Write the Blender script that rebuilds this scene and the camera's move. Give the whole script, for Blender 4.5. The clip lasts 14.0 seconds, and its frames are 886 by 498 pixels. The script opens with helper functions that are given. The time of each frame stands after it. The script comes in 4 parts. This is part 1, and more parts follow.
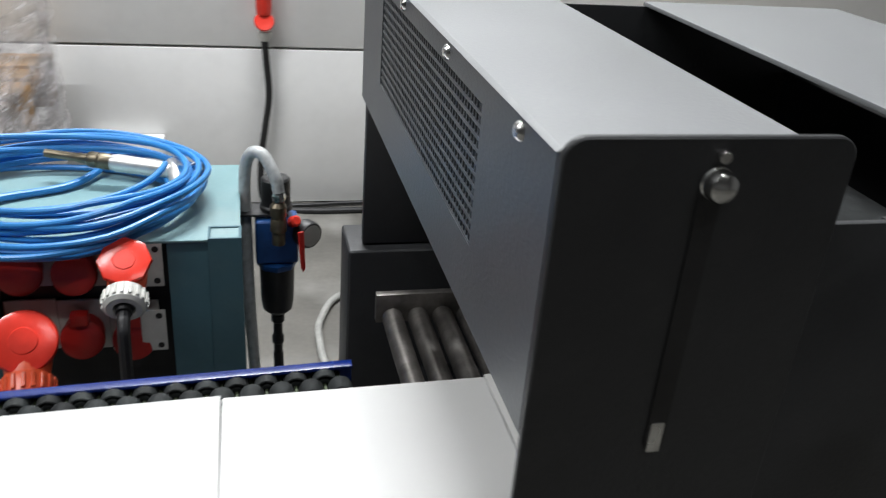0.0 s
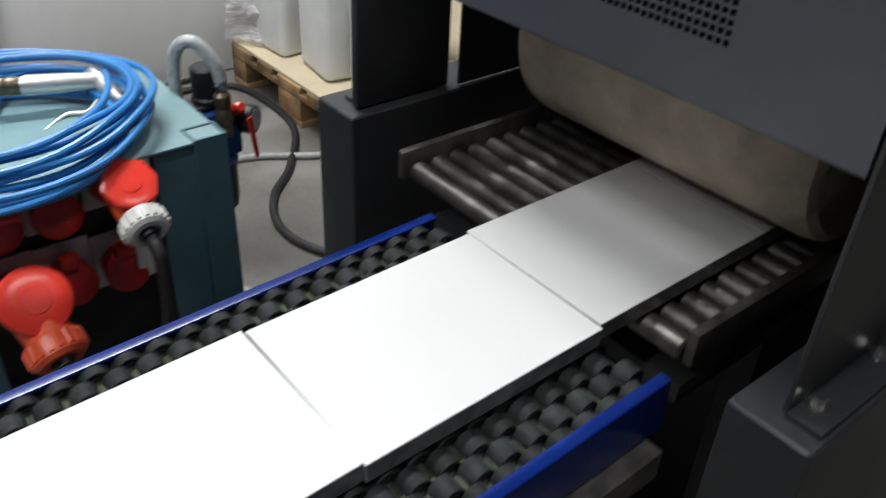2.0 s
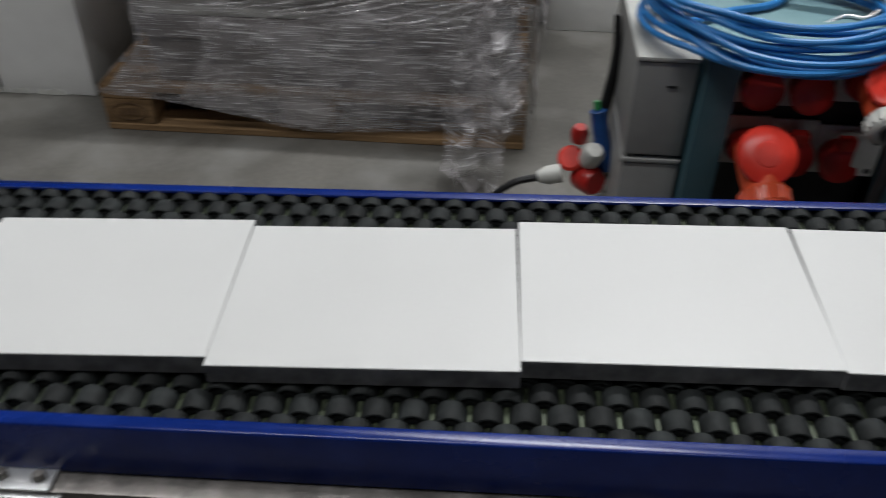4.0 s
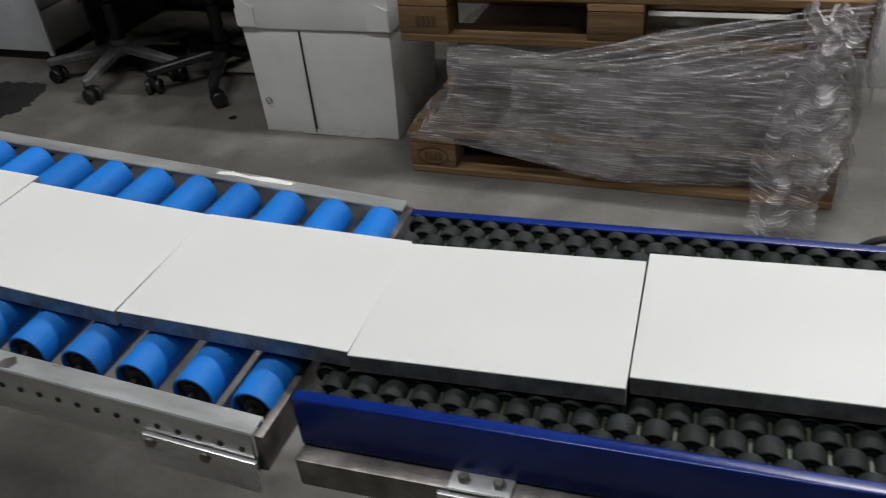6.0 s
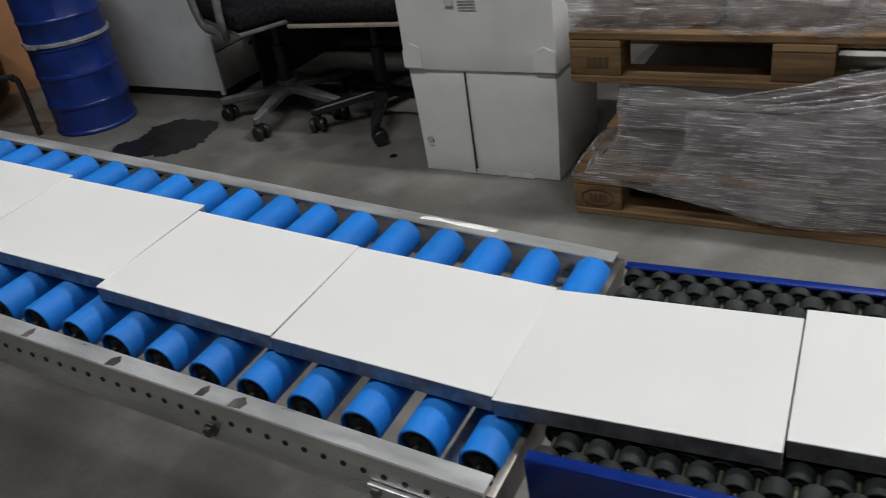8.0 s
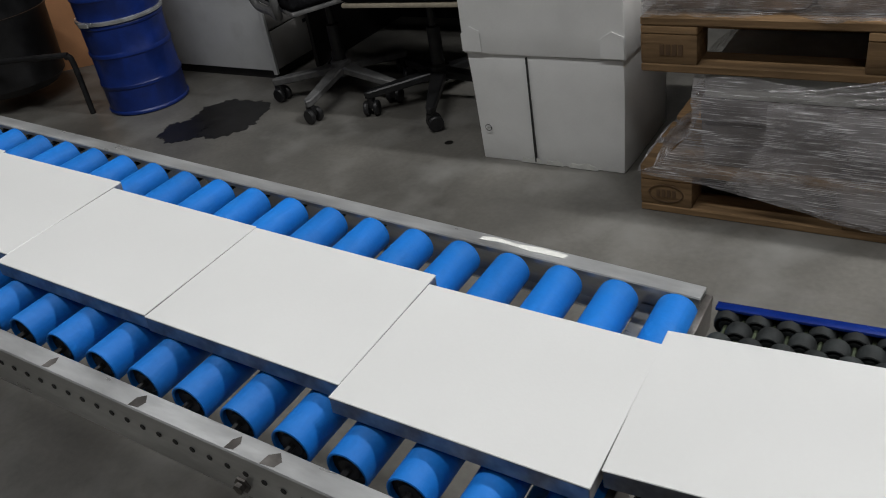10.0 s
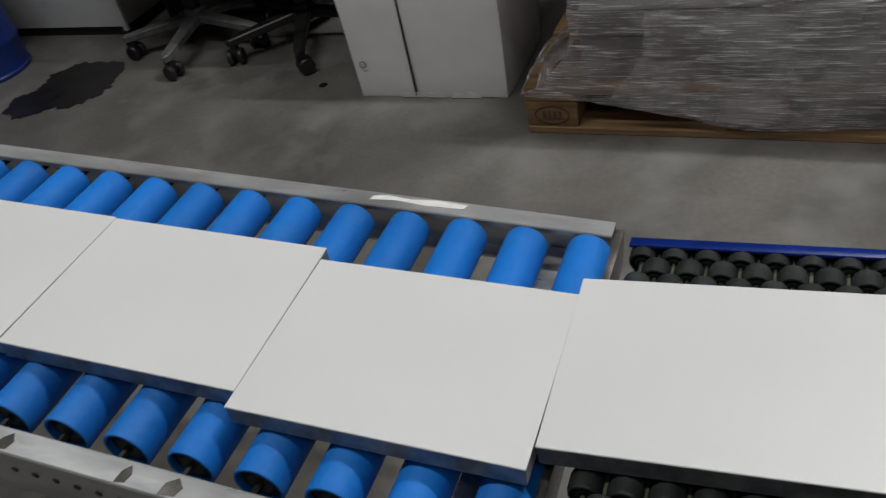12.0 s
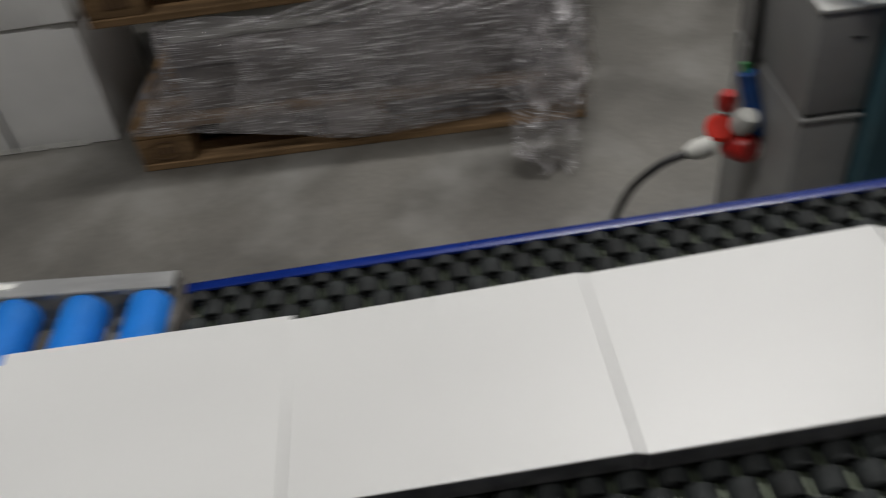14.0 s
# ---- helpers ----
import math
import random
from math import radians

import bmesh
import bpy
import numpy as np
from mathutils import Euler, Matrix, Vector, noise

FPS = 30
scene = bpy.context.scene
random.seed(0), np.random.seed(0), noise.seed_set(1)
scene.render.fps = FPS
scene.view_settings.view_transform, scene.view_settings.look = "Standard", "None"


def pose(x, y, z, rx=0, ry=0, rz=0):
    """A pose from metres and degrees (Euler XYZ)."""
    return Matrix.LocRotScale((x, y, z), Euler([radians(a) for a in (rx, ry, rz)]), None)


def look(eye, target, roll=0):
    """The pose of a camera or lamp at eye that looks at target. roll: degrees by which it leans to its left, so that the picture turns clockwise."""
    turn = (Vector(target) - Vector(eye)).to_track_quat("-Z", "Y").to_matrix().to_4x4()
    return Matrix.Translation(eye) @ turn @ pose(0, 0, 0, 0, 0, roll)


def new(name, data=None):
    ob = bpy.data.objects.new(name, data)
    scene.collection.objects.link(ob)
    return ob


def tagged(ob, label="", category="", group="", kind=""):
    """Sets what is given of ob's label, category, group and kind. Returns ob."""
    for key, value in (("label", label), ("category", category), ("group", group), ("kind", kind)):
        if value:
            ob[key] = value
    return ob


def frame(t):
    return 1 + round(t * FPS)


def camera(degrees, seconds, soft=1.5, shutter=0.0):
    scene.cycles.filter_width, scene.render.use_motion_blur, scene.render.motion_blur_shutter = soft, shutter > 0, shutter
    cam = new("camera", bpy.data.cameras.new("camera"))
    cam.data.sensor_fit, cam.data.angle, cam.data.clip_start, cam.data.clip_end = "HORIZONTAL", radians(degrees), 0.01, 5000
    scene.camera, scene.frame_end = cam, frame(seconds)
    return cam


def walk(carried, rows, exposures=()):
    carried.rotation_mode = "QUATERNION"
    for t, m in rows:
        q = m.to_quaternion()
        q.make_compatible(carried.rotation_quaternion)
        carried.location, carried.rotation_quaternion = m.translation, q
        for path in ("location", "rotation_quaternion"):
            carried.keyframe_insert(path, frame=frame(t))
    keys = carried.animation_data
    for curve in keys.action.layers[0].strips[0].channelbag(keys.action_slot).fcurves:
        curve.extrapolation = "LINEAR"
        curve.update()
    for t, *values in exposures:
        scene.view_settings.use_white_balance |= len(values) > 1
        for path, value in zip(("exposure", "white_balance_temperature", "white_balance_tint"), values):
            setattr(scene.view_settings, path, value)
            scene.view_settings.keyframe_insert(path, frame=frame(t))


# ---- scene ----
cam = camera(55.83, 14.0, 1.0, 0.55)
PATH = [
    (0, (1.790, -2.029, 1.265), (2.243, -0.291, 0.383), 4.7),
    (0.5, (1.690, -1.985, 1.272), (2.378, -0.342, 0.362), 5.1),
    (1, (1.546, -1.955, 1.265), (2.432, -0.513, 0.199), 2.5),
    (1.5, (1.482, -1.912, 1.250), (2.458, -0.556, 0.151), 1.5),
    (2, (1.371, -1.894, 1.254), (2.442, -0.638, 0.124), 3.1),
    (2.5, (1.209, -1.928, 1.239), (2.214, -0.675, 0.047), 3.6),
    (3, (1.138, -1.946, 1.268), (1.793, -0.533, 0.014), 1.8),
    (3.5, (1.129, -2.004, 1.252), (1.406, -0.451, 0.022), 3.4),
    (4, (1.136, -2.033, 1.247), (1.013, -0.472, 0.003), 0.6),
    (6.3, (0.891, -2.116, 1.264), (0.234, -0.575, 0.171), -5.6),
    (6.5, (0.877, -2.121, 1.270), (0.179, -0.585, 0.196), -5.6),
    (7, (0.841, -2.131, 1.271), (0.022, -0.652, 0.202), -6.1),
    (7.5, (0.830, -2.127, 1.275), (-0.039, -0.648, 0.246), -7.4),
    (8, (0.808, -2.120, 1.273), (-0.090, -0.656, 0.249), -9.0),
    (8.5, (0.784, -2.078, 1.267), (-0.188, -0.676, 0.223), -11.7),
    (8.7, (0.786, -2.057, 1.268), (-0.207, -0.671, 0.223), -10.1),
    (10.8, (0.693, -1.976, 1.267), (-0.298, -0.637, 0.160), -10.8),
    (11, (0.689, -1.962, 1.257), (-0.274, -0.653, 0.092), -12.1),
    (11.5, (0.701, -1.940, 1.248), (-0.168, -0.638, 0.003), -15.0),
    (12, (0.690, -1.927, 1.248), (-0.061, -0.543, 0.015), -13.3),
    (12.5, (0.684, -1.924, 1.256), (0.001, -0.507, 0.020), -11.5),
    (13, (0.688, -1.915, 1.256), (0.032, -0.481, 0.026), -10.9),
    (13.5, (0.720, -1.898, 1.251), (0.274, -0.398, 0.005), -10.0),
    (14, (0.831, -1.902, 1.261), (0.783, -0.399, -0.057), -8.2),
]
EXPOSURES = [(0, 0.2, 6470, 9.5), (1.5, -0.05, 6470, 9.5), (2.5, -0.36, 6470, 9.5), (3.0, -0.56, 6480, 10), (3.5, -0.70, 6500, 10), (4.2, -0.77, 6500, 10), (6.5, -0.58, 6590, 10), (8.5, -0.56, 6600, 10), (11.0, -0.77, 6610, 10), (12.5, -0.92, 6690, 10.5), (13.3, -0.94, 6760, 11), (14, -0.98, 6800, 11)]
walk(cam, [(t, look(eye, target, roll)) for t, eye, target, roll in PATH], EXPOSURES)

# ---- world and light ----
world = bpy.data.worlds.new("world")
scene.world = world
world.use_nodes = True
world.node_tree.nodes["Background"].inputs[0].default_value = (0.62, 0.68, 0.75, 1)
world.node_tree.nodes["Background"].inputs[1].default_value = 0.08


def tube_lamp(x, y, z, sx, sy, watts):
    data = bpy.data.lights.new("tube_lamp", "AREA")
    data.shape, data.size, data.size_y, data.energy = "RECTANGLE", sx, sy, watts
    data.color = (0.965, 0.98, 1.0)
    ob = new("tube_lamp", data)
    ob.matrix_world = pose(x, y, z)
    return ob


# unseen lamps: first brightens the wall, last is an added fill for the press
LAMPS = [(1.85, 0.30, 1.5, 0.16, 155), (0.15, -1.60, 1.5, 0.16, 46), (-1.4, -1.65, 1.5, 0.16, 56), (2.6, -3.2, 1.5, 0.16, 20)]
CEIL = 4.2
for lx, ly, lsx, lsy, lw in LAMPS:
    tube_lamp(lx, ly, CEIL - 0.105, lsx, lsy, lw)

# ---- materials ----


def mat(name, col, rough=0.5, metal=0.0, var=0.12, scale=8.0, bump=0.1, fine=120.0, stretch=(1, 1, 1), col2=None,
        patch=None, spec=0.5, coat=0.0, rvar=0.1, rand=0.0):
    """Noise at two scales on colour, roughness and relief; patch: a second colour in blotches."""
    m = bpy.data.materials.new(name)
    m.use_nodes = True
    nt = m.node_tree
    n, l = nt.nodes, nt.links
    b = n["Principled BSDF"]
    tc = n.new("ShaderNodeTexCoord")
    mp = n.new("ShaderNodeMapping")
    mp.inputs["Scale"].default_value = stretch
    l.new(tc.outputs["Object"], mp.inputs["Vector"])
    big = n.new("ShaderNodeTexNoise")
    big.inputs["Scale"].default_value, big.inputs["Detail"].default_value = scale, 5
    small = n.new("ShaderNodeTexNoise")
    small.inputs["Scale"].default_value, small.inputs["Detail"].default_value = fine, 3
    l.new(mp.outputs[0], big.inputs["Vector"])
    l.new(mp.outputs[0], small.inputs["Vector"])
    mix = n.new("ShaderNodeMix")
    mix.data_type = "RGBA"
    d = col2 or tuple(c * (1 - 2 * var) for c in col)
    u = tuple(min(1, c * (1 + var)) for c in col)
    mix.inputs[6].default_value, mix.inputs[7].default_value = (*d, 1), (*u, 1)
    ramp = n.new("ShaderNodeValToRGB")
    ramp.color_ramp.elements[0].position, ramp.color_ramp.elements[1].position = 0.3, 0.68
    l.new(big.outputs[0], ramp.inputs[0])
    l.new(ramp.outputs[0], mix.inputs[0])
    out = mix.outputs[2]
    grain = n.new("ShaderNodeMix")
    grain.data_type, grain.blend_type = "RGBA", "MULTIPLY"
    grain.inputs[0].default_value = min(0.6, var * 1.5)
    l.new(out, grain.inputs[6])
    l.new(small.outputs[0], grain.inputs[7])
    mul = n.new("ShaderNodeMix")
    mul.data_type, mul.blend_type = "RGBA", "MULTIPLY"
    mul.inputs[0].default_value = 1.0
    g = 1.0 + 0.5 * min(0.6, var * 1.5)
    mul.inputs[7].default_value = (g, g, g, 1)
    l.new(grain.outputs[2], mul.inputs[6])
    out = mul.outputs[2]
    if patch:
        pc, size, amount = patch
        pn = n.new("ShaderNodeTexNoise")
        pn.inputs["Scale"].default_value, pn.inputs["Detail"].default_value = size, 8
        l.new(mp.outputs[0], pn.inputs["Vector"])
        pr = n.new("ShaderNodeValToRGB")
        pr.color_ramp.elements[0].position, pr.color_ramp.elements[1].position = 0.5, 0.72
        pr.color_ramp.elements[1].color = (amount, amount, amount, 1)
        l.new(pn.outputs[0], pr.inputs[0])
        pm = n.new("ShaderNodeMix")
        pm.data_type = "RGBA"
        pm.inputs[7].default_value = (*pc, 1)
        l.new(pr.outputs[0], pm.inputs[0])
        l.new(out, pm.inputs[6])
        out = pm.outputs[2]
    if rand:
        oi = n.new("ShaderNodeObjectInfo")
        rr = n.new("ShaderNodeMapRange")
        rr.inputs[3].default_value, rr.inputs[4].default_value = 1 - rand, 1 + rand
        l.new(oi.outputs["Random"], rr.inputs[0])
        rm = n.new("ShaderNodeVectorMath")
        rm.operation = "SCALE"
        l.new(out, rm.inputs[0])
        l.new(rr.outputs[0], rm.inputs["Scale"])
        out = rm.outputs[0]
    l.new(out, b.inputs["Base Color"])
    rr = n.new("ShaderNodeMapRange")
    rr.inputs[3].default_value, rr.inputs[4].default_value = max(0.02, rough - rvar), min(1, rough + rvar)
    l.new(big.outputs[0], rr.inputs[0])
    l.new(rr.outputs[0], b.inputs["Roughness"])
    b.inputs["Metallic"].default_value = metal
    b.inputs["Specular IOR Level"].default_value = spec
    b.inputs["Coat Weight"].default_value = coat
    if bump:
        bp = n.new("ShaderNodeBump")
        bp.inputs["Strength"].default_value, bp.inputs["Distance"].default_value = bump, 0.002
        l.new(small.outputs[0], bp.inputs["Height"])
        l.new(bp.outputs[0], b.inputs["Normal"])
    return m


M = dict(
    floor=mat("concrete", (0.158, 0.151, 0.135), 0.42, var=0.24, scale=2.2, fine=60, bump=0.12, patch=((0.255, 0.25, 0.232), 3.4, 0.9), rvar=0.15),
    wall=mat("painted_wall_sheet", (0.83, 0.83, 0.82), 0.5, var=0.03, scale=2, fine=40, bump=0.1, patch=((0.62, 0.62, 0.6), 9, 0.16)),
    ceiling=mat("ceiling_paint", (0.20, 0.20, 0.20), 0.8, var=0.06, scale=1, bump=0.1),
    panel=mat("white_laminate", (0.665, 0.668, 0.655), 0.37, var=0.012, scale=6, fine=260, bump=0.04, rvar=0.05, spec=0.4),
    panel_side=mat("foil_edge", (0.36, 0.36, 0.365), 0.38, metal=0.3, var=0.25, scale=40, bump=0.2),
    blue_rail=mat("blue_plastic", (0.003, 0.020, 0.165), 0.25, var=0.12, scale=9, bump=0.05, patch=((0.02, 0.05, 0.30), 22, 0.25)),
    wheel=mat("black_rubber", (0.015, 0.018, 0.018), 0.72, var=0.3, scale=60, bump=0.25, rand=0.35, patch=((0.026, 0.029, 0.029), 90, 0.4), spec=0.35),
    axle=mat("green_zinc", (0.07, 0.088, 0.052), 0.45, metal=0.4, var=0.2, scale=40, rand=0.25),
    sleeve=mat("blue_roller_sleeve", (0.004, 0.160, 0.56), 0.6, spec=0.3, var=0.10, scale=12, fine=200, bump=0.12, rand=0.10, patch=((0.05, 0.25, 0.68), 30, 0.25)),
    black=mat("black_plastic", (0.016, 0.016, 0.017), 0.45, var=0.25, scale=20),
    galv=mat("galvanised_steel", (0.74, 0.75, 0.75), 0.32, metal=0.72, var=0.12, scale=30, fine=160, stretch=(0.25, 1, 1), patch=((0.36, 0.36, 0.36), 22, 0.6), rvar=0.16),
    steel=mat("worn_steel", (0.24, 0.225, 0.21), 0.40, metal=0.85, var=0.25, scale=30, fine=200, patch=((0.11, 0.10, 0.09), 25, 0.6), rand=0.2),
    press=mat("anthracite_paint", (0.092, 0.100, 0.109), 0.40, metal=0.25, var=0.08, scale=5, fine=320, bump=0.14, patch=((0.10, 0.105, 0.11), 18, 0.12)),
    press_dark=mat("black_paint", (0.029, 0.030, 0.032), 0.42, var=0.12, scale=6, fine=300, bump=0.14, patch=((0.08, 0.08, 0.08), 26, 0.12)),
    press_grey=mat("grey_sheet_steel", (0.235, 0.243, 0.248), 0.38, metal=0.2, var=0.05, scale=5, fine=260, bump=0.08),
    felt=mat("beige_felt", (0.60, 0.52, 0.41), 0.9, var=0.16, scale=14, fine=300, bump=0.5, patch=((0.30, 0.23, 0.15), 9, 0.5), spec=0.2),
    chrome=mat("zinc_bolt", (0.72, 0.72, 0.70), 0.25, metal=1.0, var=0.08, scale=40),
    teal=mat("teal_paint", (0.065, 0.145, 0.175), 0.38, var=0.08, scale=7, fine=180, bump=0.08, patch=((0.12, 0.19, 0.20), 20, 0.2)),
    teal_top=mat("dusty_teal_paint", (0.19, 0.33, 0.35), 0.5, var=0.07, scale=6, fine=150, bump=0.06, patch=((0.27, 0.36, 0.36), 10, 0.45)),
    red=mat("red_plastic", (0.76, 0.045, 0.028), 0.22, var=0.08, scale=20, bump=0.04),
    dark_red=mat("dark_red_plastic", (0.48, 0.02, 0.016), 0.35, var=0.1, scale=20, bump=0.04),
    orange=mat("orange_red_plastic", (0.80, 0.11, 0.04), 0.32, var=0.06, scale=20, bump=0.04),
    ivory=mat("light_grey_plastic", (0.62, 0.62, 0.58), 0.45, var=0.07, scale=25),
    grey_box=mat("grey_enclosure", (0.31, 0.31, 0.30), 0.5, var=0.06, scale=8, patch=((0.22, 0.22, 0.21), 12, 0.25)),
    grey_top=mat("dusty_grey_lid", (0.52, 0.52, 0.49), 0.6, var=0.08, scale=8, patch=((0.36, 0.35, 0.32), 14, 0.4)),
    hose=mat("blue_hose", (0.035, 0.23, 0.58), 0.33, var=0.06, scale=20, bump=0.03),
    alu=mat("cast_aluminium", (0.72, 0.72, 0.71), 0.36, metal=0.6, var=0.08, scale=30),
    brass=mat("tarnished_brass", (0.20, 0.17, 0.12), 0.4, metal=0.8, var=0.2, scale=40),
    reg_blue=mat("regulator_blue", (0.012, 0.075, 0.27), 0.4, var=0.12, scale=30),
    clear_hose=mat("braided_hose", (0.50, 0.52, 0.52), 0.3, var=0.12, scale=90, fine=260, bump=0.3),
    cable=mat("black_cable", (0.015, 0.015, 0.016), 0.5, var=0.2, scale=30),
    grey_cable=mat("grey_cable", (0.36, 0.36, 0.34), 0.5, var=0.1, scale=30),
    wood=mat("pallet_wood", (0.36, 0.225, 0.115), 0.85, var=0.38, scale=9, fine=110, stretch=(0.10, 1, 1), bump=0.8, patch=((0.10, 0.065, 0.04), 7, 0.8), spec=0.2, rand=0.30),
    plywood=mat("pale_board", (0.58, 0.49, 0.34), 0.7, var=0.08, scale=5, fine=80, stretch=(0.2, 1, 1)),
    brand=mat("burnt_mark", (0.13, 0.075, 0.038), 0.9, var=0.2),
    carton=mat("white_carton", (0.87, 0.87, 0.855), 0.62, var=0.035, scale=5, fine=160, bump=0.1, patch=((0.70, 0.70, 0.68), 8, 0.2)),
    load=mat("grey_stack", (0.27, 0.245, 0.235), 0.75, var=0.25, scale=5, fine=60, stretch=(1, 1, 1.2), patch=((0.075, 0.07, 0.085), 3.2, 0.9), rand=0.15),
    sack=mat("brown_sack", (0.45, 0.36, 0.29), 0.8, var=0.2, scale=7, fine=90, bump=0.3, patch=((0.5, 0.45, 0.38), 8, 0.4)),
    cream=mat("cream_can", (0.60, 0.56, 0.46), 0.45, var=0.05, scale=9),
    jug=mat("white_jerrycan", (0.70, 0.71, 0.70), 0.4, var=0.04, scale=9),
    drum=mat("blue_drum_paint", (0.008, 0.032, 0.21), 0.35, var=0.18, scale=8, fine=120, patch=((0.006, 0.015, 0.08), 7, 0.6)),
    chair=mat("grey_chair_plastic", (0.13, 0.13, 0.13), 0.5, var=0.12, scale=20, patch=((0.24, 0.23, 0.21), 20, 0.4)),
    fabric=mat("black_fabric", (0.014, 0.014, 0.016), 0.95, var=0.3, scale=60, bump=0.5, spec=0.1),
    tan=mat("tan_cushion", (0.42, 0.37, 0.28), 0.85, var=0.1, scale=30),
    cabinet=mat("light_grey_cabinet", (0.62, 0.63, 0.63), 0.45, var=0.04, scale=5, patch=((0.34, 0.34, 0.33), 9, 0.25)),
    cabinet_side=mat("beige_grey_drawer", (0.26, 0.25, 0.235), 0.5, var=0.08, scale=7),
    dark_board=mat("dark_desk_board", (0.020, 0.019, 0.019), 0.6, var=0.2, scale=7),
    oil=mat("oil_stain", (0.012, 0.011, 0.010), 0.38, var=0.3, scale=14, bump=0.1),
    tape=mat("white_tape", (0.72, 0.72, 0.68), 0.6, var=0.05, scale=30),
    peach=mat("orange_board", (0.55, 0.27, 0.13), 0.6, var=0.08, scale=6),
    green=mat("green_plastic", (0.05, 0.33, 0.10), 0.4, var=0.1, scale=20),
    glass=mat("gauge_glass", (0.45, 0.45, 0.42), 0.12, var=0.05, scale=20),
)


def film_material():
    """Thin stretch film: fine drawn streaks, some see-through, some milky, creased so that they glint; white glints are
    also painted in.
    """
    m = bpy.data.materials.new("stretch_film")
    m.use_nodes = True
    n, l = m.node_tree.nodes, m.node_tree.links
    b = n["Principled BSDF"]
    tc = n.new("ShaderNodeTexCoord")
    mp = n.new("ShaderNodeMapping")
    mp.inputs["Scale"].default_value = (7, 7, 300)
    mp.inputs["Rotation"].default_value = (0, radians(5), 0)
    l.new(tc.outputs["Object"], mp.inputs["Vector"])
    def streaks(scale, detail, twist):
        a = n.new("ShaderNodeTexNoise")
        a.inputs["Scale"].default_value, a.inputs["Detail"].default_value, a.inputs["Distortion"].default_value = scale, detail, twist
        l.new(mp.outputs[0], a.inputs["Vector"])
        return a
    wide, thin = streaks(0.55, 6, 1.2), streaks(1.5, 7, 0.35)
    lump = n.new("ShaderNodeTexNoise")
    lump.inputs["Scale"].default_value, lump.inputs["Detail"].default_value = 14, 5
    l.new(tc.outputs["Object"], lump.inputs["Vector"])
    add = n.new("ShaderNodeMath")
    add.operation = "MULTIPLY_ADD"
    add.inputs[1].default_value = 0.5
    l.new(lump.outputs[0], add.inputs[0])
    l.new(wide.outputs[0], add.inputs[2])
    add2 = n.new("ShaderNodeMath")
    add2.operation = "MULTIPLY_ADD"
    add2.inputs[1].default_value = 0.35
    l.new(thin.outputs[0], add2.inputs[0])
    l.new(add.outputs[0], add2.inputs[2])
    bp = n.new("ShaderNodeBump")
    bp.inputs["Strength"].default_value, bp.inputs["Distance"].default_value = 0.9, 0.0032
    l.new(add2.outputs[0], bp.inputs["Height"])
    l.new(bp.outputs[0], b.inputs["Normal"])
    # faint clear film; opacity of the thin drawn lines, which carry painted glints
    r = n.new("ShaderNodeValToRGB")
    r.color_ramp.elements[0].position, r.color_ramp.elements[1].position = 0.55, 0.68
    r.color_ramp.elements[0].color, r.color_ramp.elements[1].color = (0.14, 0.14, 0.14, 1), (0.80, 0.80, 0.80, 1)
    l.new(thin.outputs[0], r.inputs[0])
    veil = n.new("ShaderNodeTexNoise")
    veil.inputs["Scale"].default_value, veil.inputs["Detail"].default_value = 5.5, 4
    l.new(tc.outputs["Object"], veil.inputs["Vector"])
    vr = n.new("ShaderNodeMapRange")
    vr.inputs[1].default_value, vr.inputs[2].default_value = 0.36, 0.66
    vr.inputs[3].default_value, vr.inputs[4].default_value = 0.0, 0.42
    l.new(veil.outputs[0], vr.inputs[0])
    milk = n.new("ShaderNodeMath")
    milk.operation, milk.use_clamp = "ADD", True
    l.new(r.outputs[0], milk.inputs[0])
    l.new(vr.outputs[0], milk.inputs[1])
    l.new(milk.outputs[0], b.inputs["Alpha"])
    # near-white base colour paints glints along the thin lines
    q = n.new("ShaderNodeValToRGB")
    q.color_ramp.elements[0].position, q.color_ramp.elements[1].position = 0.54, 0.66
    q.color_ramp.elements[0].color, q.color_ramp.elements[1].color = (0.56, 0.53, 0.54, 1), (0.95, 0.94, 0.95, 1)
    l.new(thin.outputs[0], q.inputs[0])
    l.new(q.outputs[0], b.inputs["Base Color"])
    b.inputs["Roughness"].default_value = 0.11
    b.inputs["Specular IOR Level"].default_value = 1.0
    return m


M["film"] = film_material()


def glow(name, col, strength):
    m = bpy.data.materials.new(name)
    m.use_nodes = True
    b = m.node_tree.nodes["Principled BSDF"]
    b.inputs["Base Color"].default_value = (*col, 1)
    b.inputs["Emission Color"].default_value = (*col, 1)
    b.inputs["Emission Strength"].default_value = strength
    return m


M["diffuser"] = glow("lit_diffuser", (1, 0.99, 0.96), 6.0)

# ---- mesh helpers ----


def finish(name, bm, material, parent=None, label="", m=None, smooth=True):
    data = bpy.data.meshes.new(name)
    bm.normal_update()
    bm.to_mesh(data)
    bm.free()
    for a in (material if isinstance(material, (list, tuple)) else [material]):
        data.materials.append(M[a])
    ob = new(name, data)
    if smooth:
        for p in data.polygons:
            p.use_smooth = True
        data.set_sharp_from_angle(angle=radians(35))
    if parent:
        ob.parent = parent
    if m is not None:
        ob.matrix_basis = m
    if label:
        ob["label"] = label
    return ob


part = finish


def thing(name, label, category, group="", m=None, kind=""):
    ob = new(name)
    ob.empty_display_size = 0.05
    if m is not None:
        ob.matrix_basis = m
    return tagged(ob, label, category, group, kind)


